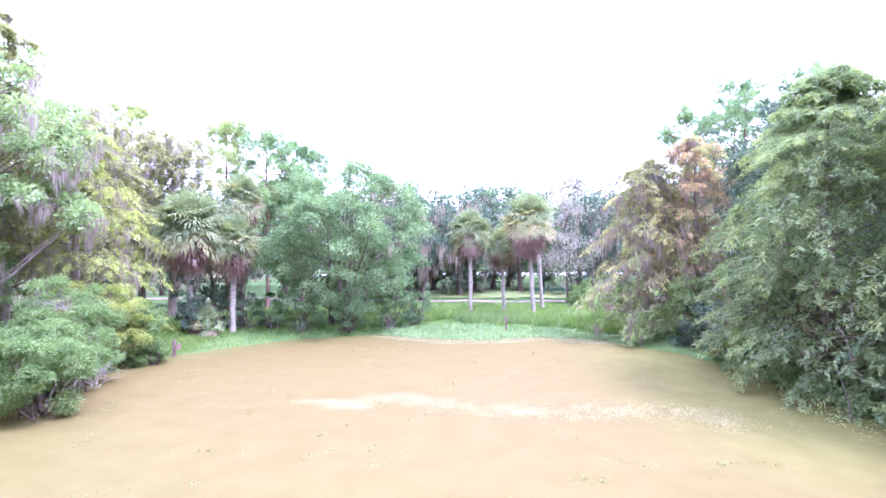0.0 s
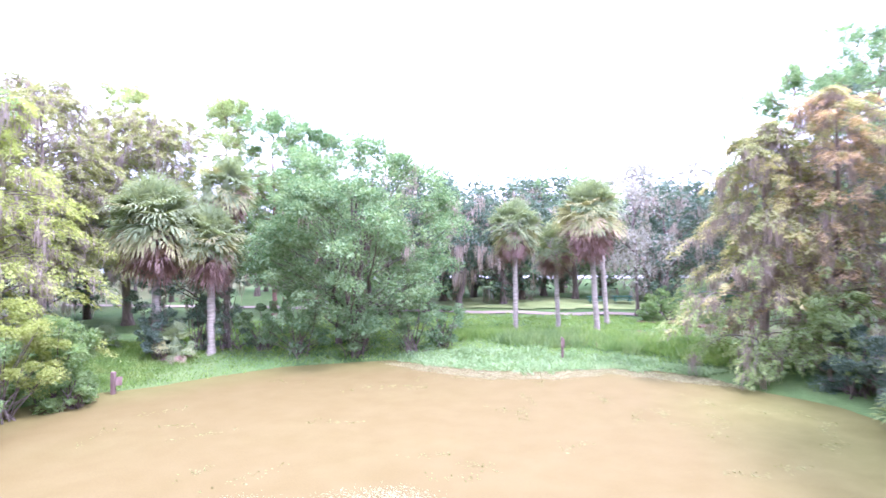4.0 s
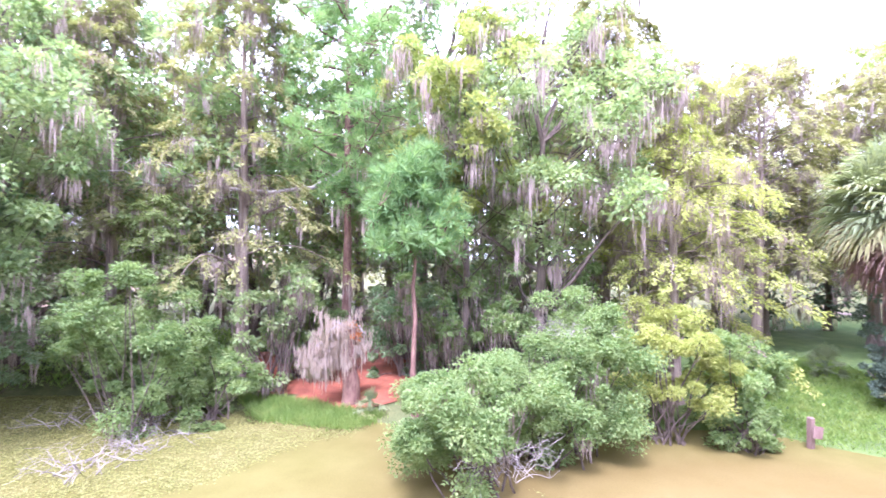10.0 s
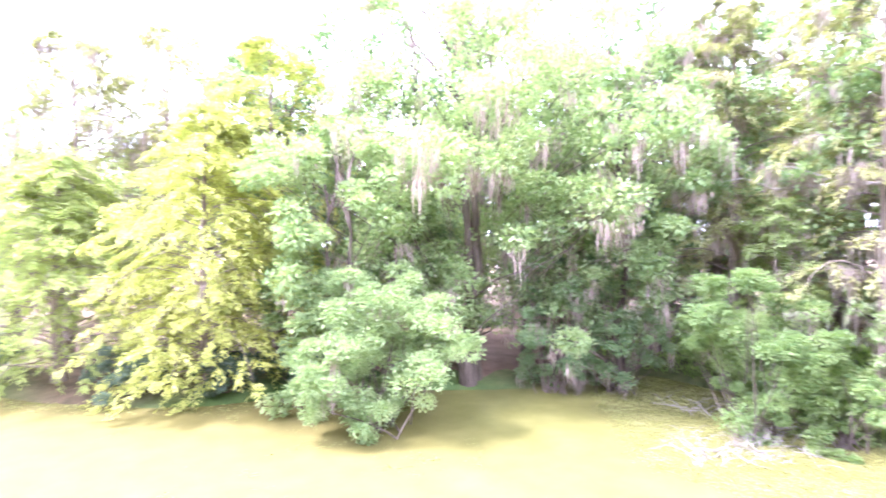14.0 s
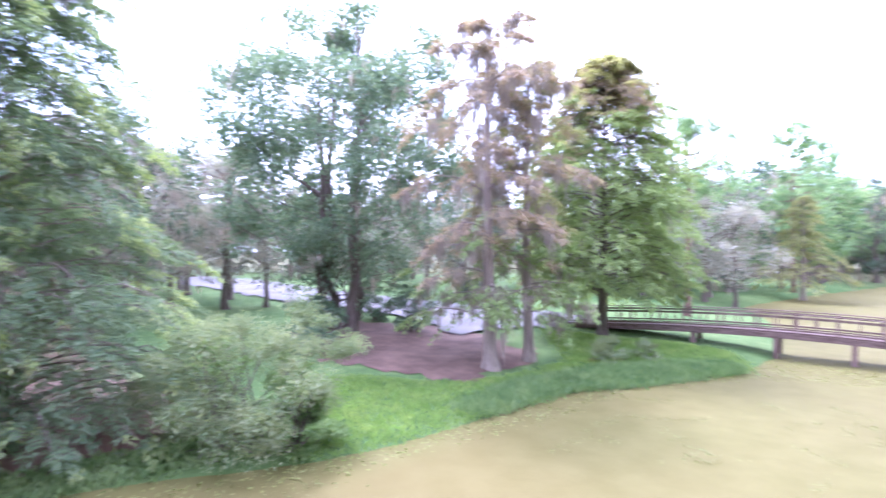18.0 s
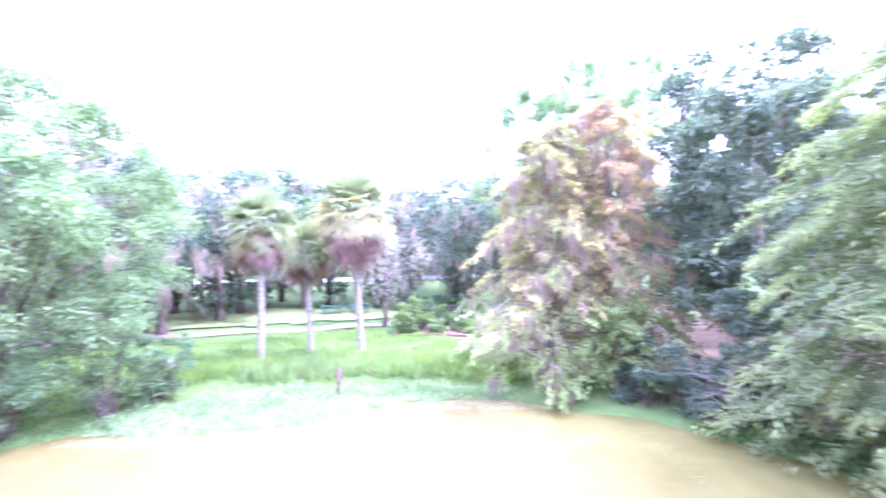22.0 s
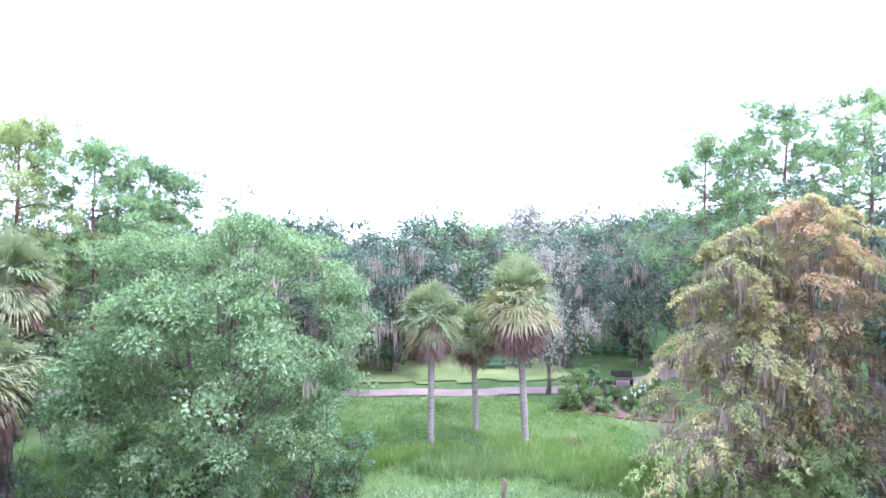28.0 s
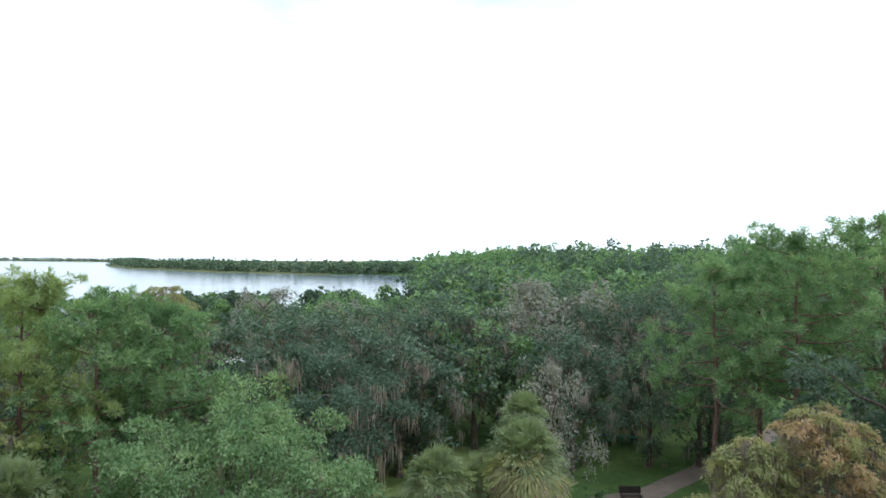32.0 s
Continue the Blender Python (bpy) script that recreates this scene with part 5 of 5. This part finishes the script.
for k, y in enumerate((-50, -60, -70, -82, -95, -110, -128)):
    plant(("green", "oak", "pine", "green", "maple", "oak", "green")[k], 31.5 + 2.5 * math.sin(k * 2.1), y, 1.2 + 0.05 * k)
    plant(("maple", "green", "oak", "cypress2", "green", "oak", "green")[k], 0.5 + 0.055 * (-y - 50) + 1.5 * math.sin(k * 1.7), y - 4, 1.15 + 0.05 * k)
wood(-46, -31.5, -12, 33, 34, ["cypress", "maple", "pine", "cypress2", "maple", "cypress"], 2.9, 0.95, 1.25)
wood(-44, -24, 31, 46, 9, ["oak", "cypress", "green"], 3.5, 0.75, 0.95)
wood(-62, -46, -6, 36, 9, ["oak", "cypress", "pine"], 4.5, 1.0, 1.25)
wood(-70, -18, 46, 100, 30, ["cypress2", "oak", "green", "oak"], 5.0, 0.68, 0.88)
wood(-20, 60, 84, 106, 16, ["oak", "grey", "green"], 6, 0.7, 0.92)
wood(29, 80, 24, 100, 26, ["oak", "pine", "green", "oak"], 5.0)
wood(34, 90, 6, 22, 6, ["green", "pine", "oak"], 6)
wood(62, 130, -50, -20, 11, ["oak", "grey", "green"], 6)
wood(40, 60, -44, -20, 6, ["grey", "oak"], 6)
wood(105, 150, -60, 45, 18, ["green", "oak"], 5, 1.0, 1.4)
wood(48, 100, 0, 24, 8, ["green", "oak", "grey"], 6)
wood(-50, -12, -50, -12, 28, ["cypress", "oak", "green", "maple"], 3.8, 0.95, 1.2)
wood(-22, 1, -120, -28, 24, ["cypress", "green", "maple"], 4.4, 1.0, 1.35)
wood(27, 60, -75, -42, 16, ["grey", "green", "oak"], 5.5)
wood(30, 90, -140, -66, 22, ["oak", "cypress", "green", "pine"], 5, 1.2, 1.6)
wood(-20, 60, -180, -146, 24, ["green", "cypress2", "oak", "maple"], 4.5, 1.5, 1.9)
for p in protos.values():
    p.location = (plant_rng.uniform(-80, -50), plant_rng.uniform(60, 110), 0.9)


def far_woods(name, label, centres, size, per, leaf, mat, seed):
    """Distant tree tops, as one object."""
    rng = np.random.default_rng(seed)
    c = np.asarray(centres, float)
    v, q = clump_leaves(rng, c, size, per, leaf, 0.8, 0.1, 0.8)
    return tagged(put(name, v, q, mat), label, "woods", kind="stuff")


rng = np.random.default_rng(4)
spots = []
for x0, x1, y0, y1, n, lo, hi in ((-110, 22, 112, 195, 120, 5, 7.5), (20, 110, 108, 250, 190, 11, 15.5), (60, 210, 90, 330, 230, 13, 20), (-60, 150, -260, -186, 90, 17, 24), (-40, 70, -178, -152, 70, 7, 11), (100, 190, -180, 60, 120, 15, 22)):
    for _ in range(n):
        x, y, h = rng.uniform(x0, x1), rng.uniform(y0, y1), rng.uniform(lo, hi)
        if shore_distance(x, y, LAKE_SHORE) > 4:
            spots.append(crown_clumps(rng, 24, np.array([x, y, ground_z(x, y) + h * 0.6]), (h * 0.42, h * 0.42, h * 0.4), 0.6))
spots = np.concatenate(spots)
near = np.repeat(rng.uniform(size=len(spots) // 24), 24) < 0.55
far_woods("woodland_canopy", "rounded green oak canopy beyond the lawn", spots[near], 1.7, 13, 1.05, LEAF_OAK, 8)
far_woods("dark_woodland_canopy", "dark green oak canopy beyond the lawn", spots[~near], 1.7, 13, 1.05, LEAF_DARK, 9)
line = np.array([(75, 600), (32, 645), (-60, 668), (-170, 735), (-400, 1015), (-600, 1400), (-900, 2330), (-2600, 3400)], float)
cum = np.concatenate([[0], np.cumsum(np.linalg.norm(np.diff(line, axis=0), axis=1))])
t = cum[-1] * rng.uniform(0, 1, 1500) ** 1.7
c = np.stack([np.interp(t, cum, line[:, 0]), np.interp(t, cum, line[:, 1]), np.zeros(1500)], 1)
dist = np.hypot(c[:, 0], c[:, 1])
c += np.stack([rng.uniform(0, 40, 1500), rng.uniform(2, 60, 1500), rng.uniform(2, 11, 1500)], 1)
far_woods("far_woods", "dark wooded shore across the lake", c, 7.0, 14, 4.0, LEAF_DARK, 6)
n = 1600
c = np.stack([rng.uniform(-60, 420, n), rng.uniform(300, 640, n), rng.uniform(6, 16, n)], 1)
c[:, 2] += ground_z(c[:, 0], c[:, 1])
c = c[shore_distance(c[:, 0], c[:, 1], LAKE_SHORE) > 5]
far_woods("distant_woods", "green woods stretching to the lake", c, 6.0, 14, 3.2, LEAF_OAK, 7)

# ---- bank plants and small things ----


def strewn(seed, n, outline, keep=None):
    """n places strewn inside an outline of the plan."""
    rng = np.random.default_rng(seed)
    o = np.array(outline, float)
    lo, hi = o.min(0), o.max(0)
    p = rng.uniform(lo, hi, (n * 4, 2))
    p = p[shore_distance(p[:, 0], p[:, 1], o) < 0]
    if keep is not None:
        p = p[keep(p[:, 0], p[:, 1])]
    return p[:n]


def on_ground(p, lift=0.0):
    return np.column_stack([p, np.maximum(ground_z(p[:, 0], p[:, 1]), 0) + lift])


MARSH = [(-3.2, 36), (-1, 34.8), (1.6, 33.9), (4.6, 34.0), (7.4, 34.9), (9.5, 34.6), (11.4, 33.4), (12.6, 33.6), (9.6, 35.8), (6, 37.2), (2, 38.2), (-1.8, 37.4)]
patch("marsh_mat", MARSH, rough_material("mint_marsh_mat", [(0.3, (0.13, 0.19, 0.075)), (0.7, (0.2, 0.26, 0.11))], 1.3, fine=22, bump=0.8),
      "pale mint-green mat of marsh plants in the shallows", "marsh plants", 0.04, wobble=0.4, step=0.35)
sprig_bed("marsh_plants", "pale mint-green marsh plants in the shallows", on_ground(strewn(301, 2600, MARSH), 0.03), REED, 301, 0.15, 6, 0.05, 0.9, 0.12, "marsh plants")
sprig_bed("tall_grass", "tall yellow-green grass and weeds along the bank",
          on_ground(strewn(302, 700, [(5.5, 41), (7, 39.2), (10, 37.6), (12.8, 34.2), (14.5, 35), (14, 38.5), (10.5, 41), (7, 42.5)])), GRASS, 302, 0.5, 12, 0.06, 0.6, 0.3)
sprig_bed("weeds", "green weeds in clumps on the bank", on_ground(strewn(303, 420, [(-2, 39), (1, 40.4), (5, 41.5), (4, 42.2), (-1, 41)])), GRASS, 303, 0.6, 8, 0.05, 0.45, 0.22)
def clumped(seed, n, outline, per=26, reach=0.33):
    """Places gathered in clumps inside an outline."""
    r = np.random.default_rng(seed)
    c = np.repeat(strewn(seed, n, outline), per, 0)
    return on_ground(c + r.normal(size=c.shape) * reach * np.repeat(r.uniform(0.5, 1.4, len(c) // per), per)[:, None])


sprig_bed("reed_clumps", "bright yellow-green reeds in clumps along the bank", clumped(311, 30, [(7, 38.6), (10, 36.8), (13, 34.6), (14.4, 36), (13.5, 39), (10, 40.6), (7.4, 40.8)]), REED_TALL, 311, 0.62, 3, 0.075, 0.4, 0.12)
sprig_bed("coarse_grass_clumps", "dark green coarse grass in clumps on the bank", clumped(312, 34, [(2.2, 39.4), (4.4, 38.6), (7, 38.6), (7, 41), (3, 41.4)]), LEAF_SHRUB, 312, 0.7, 3, 0.045, 0.4, 0.12)
sprig_bed("marsh_clumps", "mint-green leafy clumps in the marsh", clumped(313, 70, MARSH, 16, 0.3), REED, 313, 0.34, 3, 0.08, 0.8, 0.1, "marsh plants")
sprig_bed("lawn_tufts", "uneven tufts of longer grass on the lawn", clumped(314, 240, [(-3, 39.5), (13, 39), (15, 46), (11, 51), (-4, 52)], 9, 0.3), GRASS, 314, 0.3, 3, 0.04, 0.6, 0.12)
sprig_bed("brown_weeds", "brown seeding weeds among the grass", clumped(315, 16, [(0, 40), (12, 38.4), (12, 42), (2, 43)], 14, 0.3), DRY_WEED, 315, 0.45, 2, 0.035, 0.5, 0.12, "weeds")
lawn_keep = lambda x, y: shore_distance(x, y, POND_SHORE) > 0.0
sprig_bed("lawn_grass", "short rough grass on the north lawn",
          on_ground(strewn(304, 9000, [(-14.53, 28.46), (-10.65, 31.61), (-4, 36), (13, 35), (15, 44), (10, 50), (-14, 48), (-20, 40), (-16.61, 30.38)], lawn_keep)), GRASS, 304, 0.16, 4, 0.045, 0.6, 0.25)
sprig_bed("east_grass", "short rough grass on the east bank",
          on_ground(strewn(305, 6500, [(13.8, 9), (16.5, 10), (21, 5), (17, 1), (17, -6), (24, -12), (14, -16), (11.3, -13), (13.2, -6), (14.4, -3), (13.6, 4)], lawn_keep)), GRASS, 305, 0.2, 5, 0.045, 0.6, 0.22)
sprig_bed("bank_weeds", "dark green weeds along the waterline",
          on_ground(strewn(306, 1300, [(14, 2.5), (15, 3), (16, -2), (15.5, -6), (14, -10), (12.5, -13), (11.5, -12.5), (13.2, -6), (14.4, -3)])), LEAF_SHRUB, 306, 0.4, 8, 0.09, 0.6, 0.22, "weeds")
sprig_bed("shade_weeds", "sparse weeds on the shaded bank",
          on_ground(strewn(307, 900, [(15.2, 11), (16.8, 11.5), (17.2, 20), (16.4, 27), (15.2, 27), (15.9, 18)])), LEAF_SHRUB, 307, 0.25, 6, 0.08, 0.7, 0.2, "weeds")
sprig_bed("grass_tongue", "fine pale grass at the foot of the pine straw",
          on_ground(strewn(308, 1400, [(-21.87, 11.16), (-19.31, 12.06), (-17.63, 15.33), (-18.67, 16.29), (-20.38, 13.82)])), GRASS, 308, 0.3, 7, 0.03, 0.5, 0.15)
sprig_bed("west_grass", "bright grass between the shrubs and the palms",
          on_ground(strewn(309, 2600, [(-14.68, 26.95), (-13.16, 29.11), (-13, 35), (-22, 38), (-20.57, 29.23)], lawn_keep)), GRASS, 309, 0.22, 5, 0.045, 0.6, 0.2)
sprig_bed("wood_floor_green", "low green plants on the wood's floor",
          on_ground(strewn(310, 2600, [(-20.26, 21.23), (-36.33, 22.62), (-37.48, 0.56), (-25.26, -4.98), (-24.72, 7.05), (-29.87, 10.86), (-30.14, 17.85)], lawn_keep)), GRASS, 310, 0.2, 5, 0.06, 0.7, 0.3)


def floating(name, label, places, seed, size=0.07, per=5, spread=0.14, mat=WEED):
    """Flecks of duckweed and leaves lying flat on the water, as one object."""
    rng = np.random.default_rng(seed)
    n = len(places) * per
    at = np.column_stack([np.repeat(places, per, 0) + rng.normal(size=(n, 2)) * spread, rng.uniform(0.006, 0.02, n)])
    way = np.column_stack([rng.normal(size=(n, 2)), rng.normal(size=n) * 0.06])
    return tagged(put(name, *blades(rng, at, way, size * rng.uniform(0.5, 1.6, n), size * rng.uniform(0.5, 1.1, n), 0.05), mat), label, "duckweed", kind="stuff")


on_water = lambda x, y: shore_distance(x, y, POND_SHORE) < 0.1
MAT = [(-13.91, 6.96), (-13.65, 10.68), (-14.90, 12.03), (-16.77, 13.76), (-17.65, 15.93), (-20.32, 12.42), (-21.28, 8.68), (-24.14, 5.07), (-24.01, 1.57), (-19.51, 1.75), (-16.61, 4.36)]
floating("duckweed_mat", "yellow-green duckweed mat in the sheltered corner", strewn(321, 5200, MAT, on_water), 321, 0.05, 7, 0.15)
floating("duckweed_rim", "pale duckweed along the marsh's rim",
         strewn(322, 1500, [(-4, 35.6), (-1.2, 33.6), (1.6, 32.4), (4.8, 32.6), (7.6, 33.7), (11.4, 31.8), (12.8, 31.4), (11.6, 33.2), (7.6, 35), (4.6, 34.2), (1.6, 34), (-1, 35.2)], on_water), 322, 0.045, 10, 0.16, WEED_PALE)
rng = np.random.default_rng(323)
t = rng.uniform(0, 1, 1500)
sx = np.interp(t, [0, 0.14, 0.28, 0.48, 0.65, 0.81, 0.92, 1], [-3.6, -2.0, -0.6, 2.4, 5.3, 8.1, 10.2, 11.3])
sy = np.interp(t, [0, 0.14, 0.28, 0.48, 0.65, 0.81, 0.92, 1], [19.8, 19.0, 20.5, 18.7, 18.3, 18.7, 18.0, 17.2])
drift = np.column_stack([sx, sy]) + rng.normal(size=(1500, 2)) * np.column_stack([np.full(1500, 0.5), 0.15 + 0.45 * t])
drift = drift[rng.uniform(size=1500) < 0.2 + 0.8 * np.abs(np.sin(t * 17 + 2 * np.sin(t * 31)))]
floating("duckweed_streak", "pale streak of drifting duckweed across the pond", drift, 324, 0.03, 22, 0.2, WEED_PALE)
rng = np.random.default_rng(325)
seeds = strewn(326, 130, [(-12.42, -0.48), (-11.57, 29.57), (0, 35), (13, 30), (14, 0), (9, -14), (0, -10)], on_water)
specks = np.concatenate([c + rng.normal(size=(9, 2)) * [0.5, 0.12] @ np.array([[math.cos(a), -math.sin(a)], [math.sin(a), math.cos(a)]])
                         for c, a in zip(seeds, rng.uniform(0, 3.1, len(seeds)))])
floating("duckweed_flecks", "small drifting flecks of duckweed", specks, 327, 0.055, 4, 0.1)
floating("duckweed_shore", "duckweed along the south and east banks",
         strewn(328, 2600, [(16, 27), (14.8, 27), (14.6, 17), (12.6, 8), (12.6, -6), (10.5, -12), (4, -15.5), (-1, -10), (-6, -5.4), (-11.26, -4.64), (-12.19, -6.48), (2, -18), (12, -18), (15, -3), (15, 8)], on_water), 329, 0.09, 4, 0.16)


def dead_branches(name, label, x, y, seed, n=14, reach=1.6, lift=0.12, mat=DEADTWIG, thick=0.022, z=None):
    """A tangle of bare grey branches."""
    rng = np.random.default_rng(seed)
    ob = root(name, label, "dead branch", x, y, max(ground_z(x, y), 0.0) if z is None else z)
    for k in range(n):
        a = rng.uniform(0, 6.28)
        p0 = np.array([*rng.normal(size=2) * reach * 0.2, 0.02])
        p1 = p0 + np.array([np.cos(a), np.sin(a), 0]) * reach * rng.uniform(0.5, 1.1) + [0, 0, rng.uniform(0.05, lift * 3)]
        line = bow(p0, p1, rng.uniform(0, 0.3), 6, 0.08, rng)
        pieces = [tube(line, np.linspace(thick * rng.uniform(0.5, 1), 0.006, 6), 5)]
        for _ in range(4):
            i = rng.integers(2, 5)
            tip = line[i] + rng.normal(size=3) * [0.35, 0.35, 0.15] + [0, 0, 0.1]
            pieces.append(tube(bow(line[i], tip, 0.05, 4, 0.03, rng), np.linspace(thick * 0.3, 0.004, 4), 4))
        put("branch", *merge(pieces), mat, ob)
    return ob


for k, (x, y, n, r) in enumerate([(-19.88, 6.14, 9, 1.5), (-18.59, 8.89, 16, 1.3), (-15.75, 8.09, 16, 1.5), (-17.00, 9.35, 10, 1.1)]):
    dead_branches("fallen_branch", "bare grey fallen branches lying in the duckweed", x, y, 340 + k, n, r)
dead_branches("dead_twigs", "bare grey twigs on the shrub's crown", -14.3, 21.3, 345, 18, 1.3, 0.1, z=3.3, thick=0.009)
dead_branches("dead_twigs", "bare grey twigs at the shrub's edge", -11.5, 18.7, 346, 18, 1.3, 0.3, z=0.8, thick=0.009)
for k, (y, z) in enumerate([(26.3, 1.0), (25.6, 1.9), (26.9, 1.6)]):
    dead_branches("vine_tangle", "pale leafless vines hanging in the thicket", 15.9, y, 347 + k, 18, 1.2, 0.2, z=z, thick=0.025)


def snag():
    rng = np.random.default_rng(350)
    ob = root("tree_snag", "broken moss-draped trunk on the pine straw", "tree stump", -20.13, 15.23, ground_z(-20.13, 15.23) - 0.1)
    put("trunk", *tube(bow((0, 0, 0), (0.15, -0.1, 2.9), 0, 8, 0.05, rng), np.linspace(0.34, 0.26, 8), 11), BARK_PINE, ob, smooth=True)
    for dx, dy, dz in ((0.7, -0.9, 0.1), (0.5, -1.4, -0.5), (0.4, 0.5, 0.1), (0.2, -0.7, 0.4)):
        put("limb", *tube(bow((0.1, 0, 2.6), (dx, dy, 2.6 + dz), 0.3, 6, 0.05, rng), np.linspace(0.07, 0.015, 6), 6), BARK_PALE, ob)
    places = np.concatenate([rng.uniform(size=(80, 1)) * [[0.5, -1.5, -0.55]] + rng.normal(size=(80, 3)) * [0.25, 0.3, 0.5] + [0.1, 0, 2.6],
                             rng.normal(size=(22, 3)) * [0.25, 0.25, 0.3] + [0.15, 0, 2.5]])
    hang_moss(rng, places, ob, 0.85, 28, MOSS_PALE)
    put("rusty_leaves", *clump_leaves(rng, np.array([[0.2, 0.05, 2.9], [0.3, 0.2, 2.6]]), 0.3, 60, 0.12), RUST_LEAF, ob)


snag()


def bare_bough():
    """The long mossy lower bough of the tall pine, tufted at its end."""
    rng = np.random.default_rng(355)
    ob = root("pine_bough", "long bare pine bough hung with moss", "branch", -24.23, 15.07, 8.0)
    line = np.array([[0, 0, 1.5], [0.3, -1.4, 0.6], [0.7, -3.2, 0.3], [1.1, -5.4, 0.45], [1.4, -7.4, 0.4], [1.7, -8.4, 0.9], [2.0, -9.2, 0.8]])
    put("stem", *tube(line, [0.1, 0.085, 0.075, 0.06, 0.05, 0.035, 0.015], 7), BARK_PALE, ob, smooth=True)
    for k in range(7):
        p = line[2] + (line[5] - line[2]) * k / 6
        put("twig", *tube(bow(p, p + [rng.normal() * 0.5, rng.normal() * 0.6, rng.uniform(0.1, 0.7)], 0.1, 5, 0.05, rng), np.linspace(0.03, 0.008, 5), 5), BARK_PALE, ob)
    u = rng.uniform(0.25, 0.85, 46)[:, None]
    hang_moss(rng, line[1] * (1 - u) + line[5] * u + rng.normal(size=(46, 3)) * [0.15, 0.3, 0.08], ob, 0.8)
    ends = np.concatenate([line[6] + rng.normal(size=(26, 3)) * [0.4, 0.5, 0.35], line[4] + [0, 0.3, 0.7] + rng.normal(size=(16, 3)) * [0.3, 0.5, 0.25]])
    n = len(ends) * 16
    put("needles", *blades(rng, np.repeat(ends, 16, 0), unit(rng.normal(size=(n, 3)) + [0, 0, 0.3]), 0.42 * rng.uniform(0.7, 1.2, n), 0.06, 0.1), LEAF_PINE, ob)


bare_bough()
palm("palmetto", "small palmetto growing in the pine straw", -18.95, 15.88, 0.25, 353, 0.5, 12, 3, 0.06)
for k, (x, y, h) in enumerate([(15.9, -7.2, 0.3), (16.4, -8.6, 0.35), (15.2, -9.8, 0.3), (-18.9, 34.8, 0.4)]):
    palm("palmetto", "low dark palmetto on the bank", x, y, h, 360 + k, 0.75, 14, 2, 0.07, group="palmettos")


def garden_bed():
    corners = [(11.9, 47.0), (17.9, 43.9), (21.6, 49.6), (15.0, 50.8)]
    patch("bed_soil", corners, MULCH, "brown mulch of the garden bed", "garden bed", 0.06, wobble=0.1, step=0.5)
    for k in range(4):
        (ax, ay), (bx, by) = corners[k], corners[(k + 1) % 4]
        n = 4
        for i in range(n):
            x, y = ax + (bx - ax) * (i + 0.5) / n, ay + (by - ay) * (i + 0.5) / n
            ln = math.hypot(bx - ax, by - ay) / n
            ob = root("edging_timber", "red-brown landscape timber edging the garden bed", "edging", x, y, ground_z(x, y) + 0.05, math.degrees(math.atan2(by - ay, bx - ax)), "bed edging")
            part("timber", box((ln - 0.03, 0.13, 0.16), bevel=0.02), EDGING, ob)
    shrub("leafy green shrub in the garden bed", 13.8, 48.0, 1.9, 1.2, LEAF_SHRUB, 371, 30, 90, 0.16)
    for k, (x, y, h, r) in enumerate(((12.9, 47.2, 1.2, 0.8), (14.9, 46.5, 0.9, 0.7), (16.2, 48.6, 1.4, 0.9), (18.4, 46.4, 0.8, 0.7), (19.6, 49.2, 1.2, 0.8))):
        shrub("loose leafy plant in the garden bed", x, y, h, r, (LEAF_SHRUB, LEAF_BAY)[k % 2], 395 + k, 20, 80, 0.15, group="bed plants")
    shrub("clipped green shrub in the garden bed", 15.3, 49.6, 2.1, 0.9, LEAF_OAK, 372, 26, 80, 0.16)
    for k, (x, y) in enumerate([(16.6, 46.6), (17.8, 47.6), (18.8, 48.4), (17.4, 45.6)]):
        ob = shrub("low flowering plant with white blooms in the bed", x, y, 0.95, 0.8, LEAF_SHRUB, 373 + k, 18, 80, 0.15, name="flower_bush", group="flower bushes")
        rng = np.random.default_rng(380 + k)
        for _ in range(3):
            a = rng.uniform(0, 6.28)
            c = np.array([[np.cos(a) * 0.5, np.sin(a) * 0.5, rng.uniform(0.8, 1.05)]])
            put("bloom", *clump_leaves(rng, c, 0.07, 12, 0.1), PETAL, ob, "white bloom")
    post("short dark garden post in the bed", 16.2, 47.2, 0.6, 0.09)
    stone = root("stone_block", "weathered grey block at the edge of the lawn", "stone", -0.7, 43.0, ground_z(-0.7, 43.0) - 0.05, 20)
    part("block", box((0.6, 0.4, 0.5), (0, 0, 0.25), bevel=0.05), CONCRETE, stone)


garden_bed()

# trees that lean over the scene between the bigger ones
for k, (x, y, h, s) in enumerate([(-15.5, 34.2, 5.2, 1.3), (-14.0, 35.6, 5.0, 1.3), (-14.9, 33.4, 2.2, 0.8), (-12.6, 36.2, 4.6, 1.4), (-10.8, 36.6, 2.6, 1.2), (-8.6, 35.9, 3.2, 1.6), (-2.6, 37.4, 3.4, 1.7), (-5.6, 36.5, 3.0, 1.7), (-0.9, 38.4, 2.6, 1.3)]):
    shrub("low dark shrub under the palms and the oak", x, y, h, s, LEAF_DARK if k < 4 else LEAF_OAK, 390 + k, 26, 120, 0.14, group="bank shrubs")
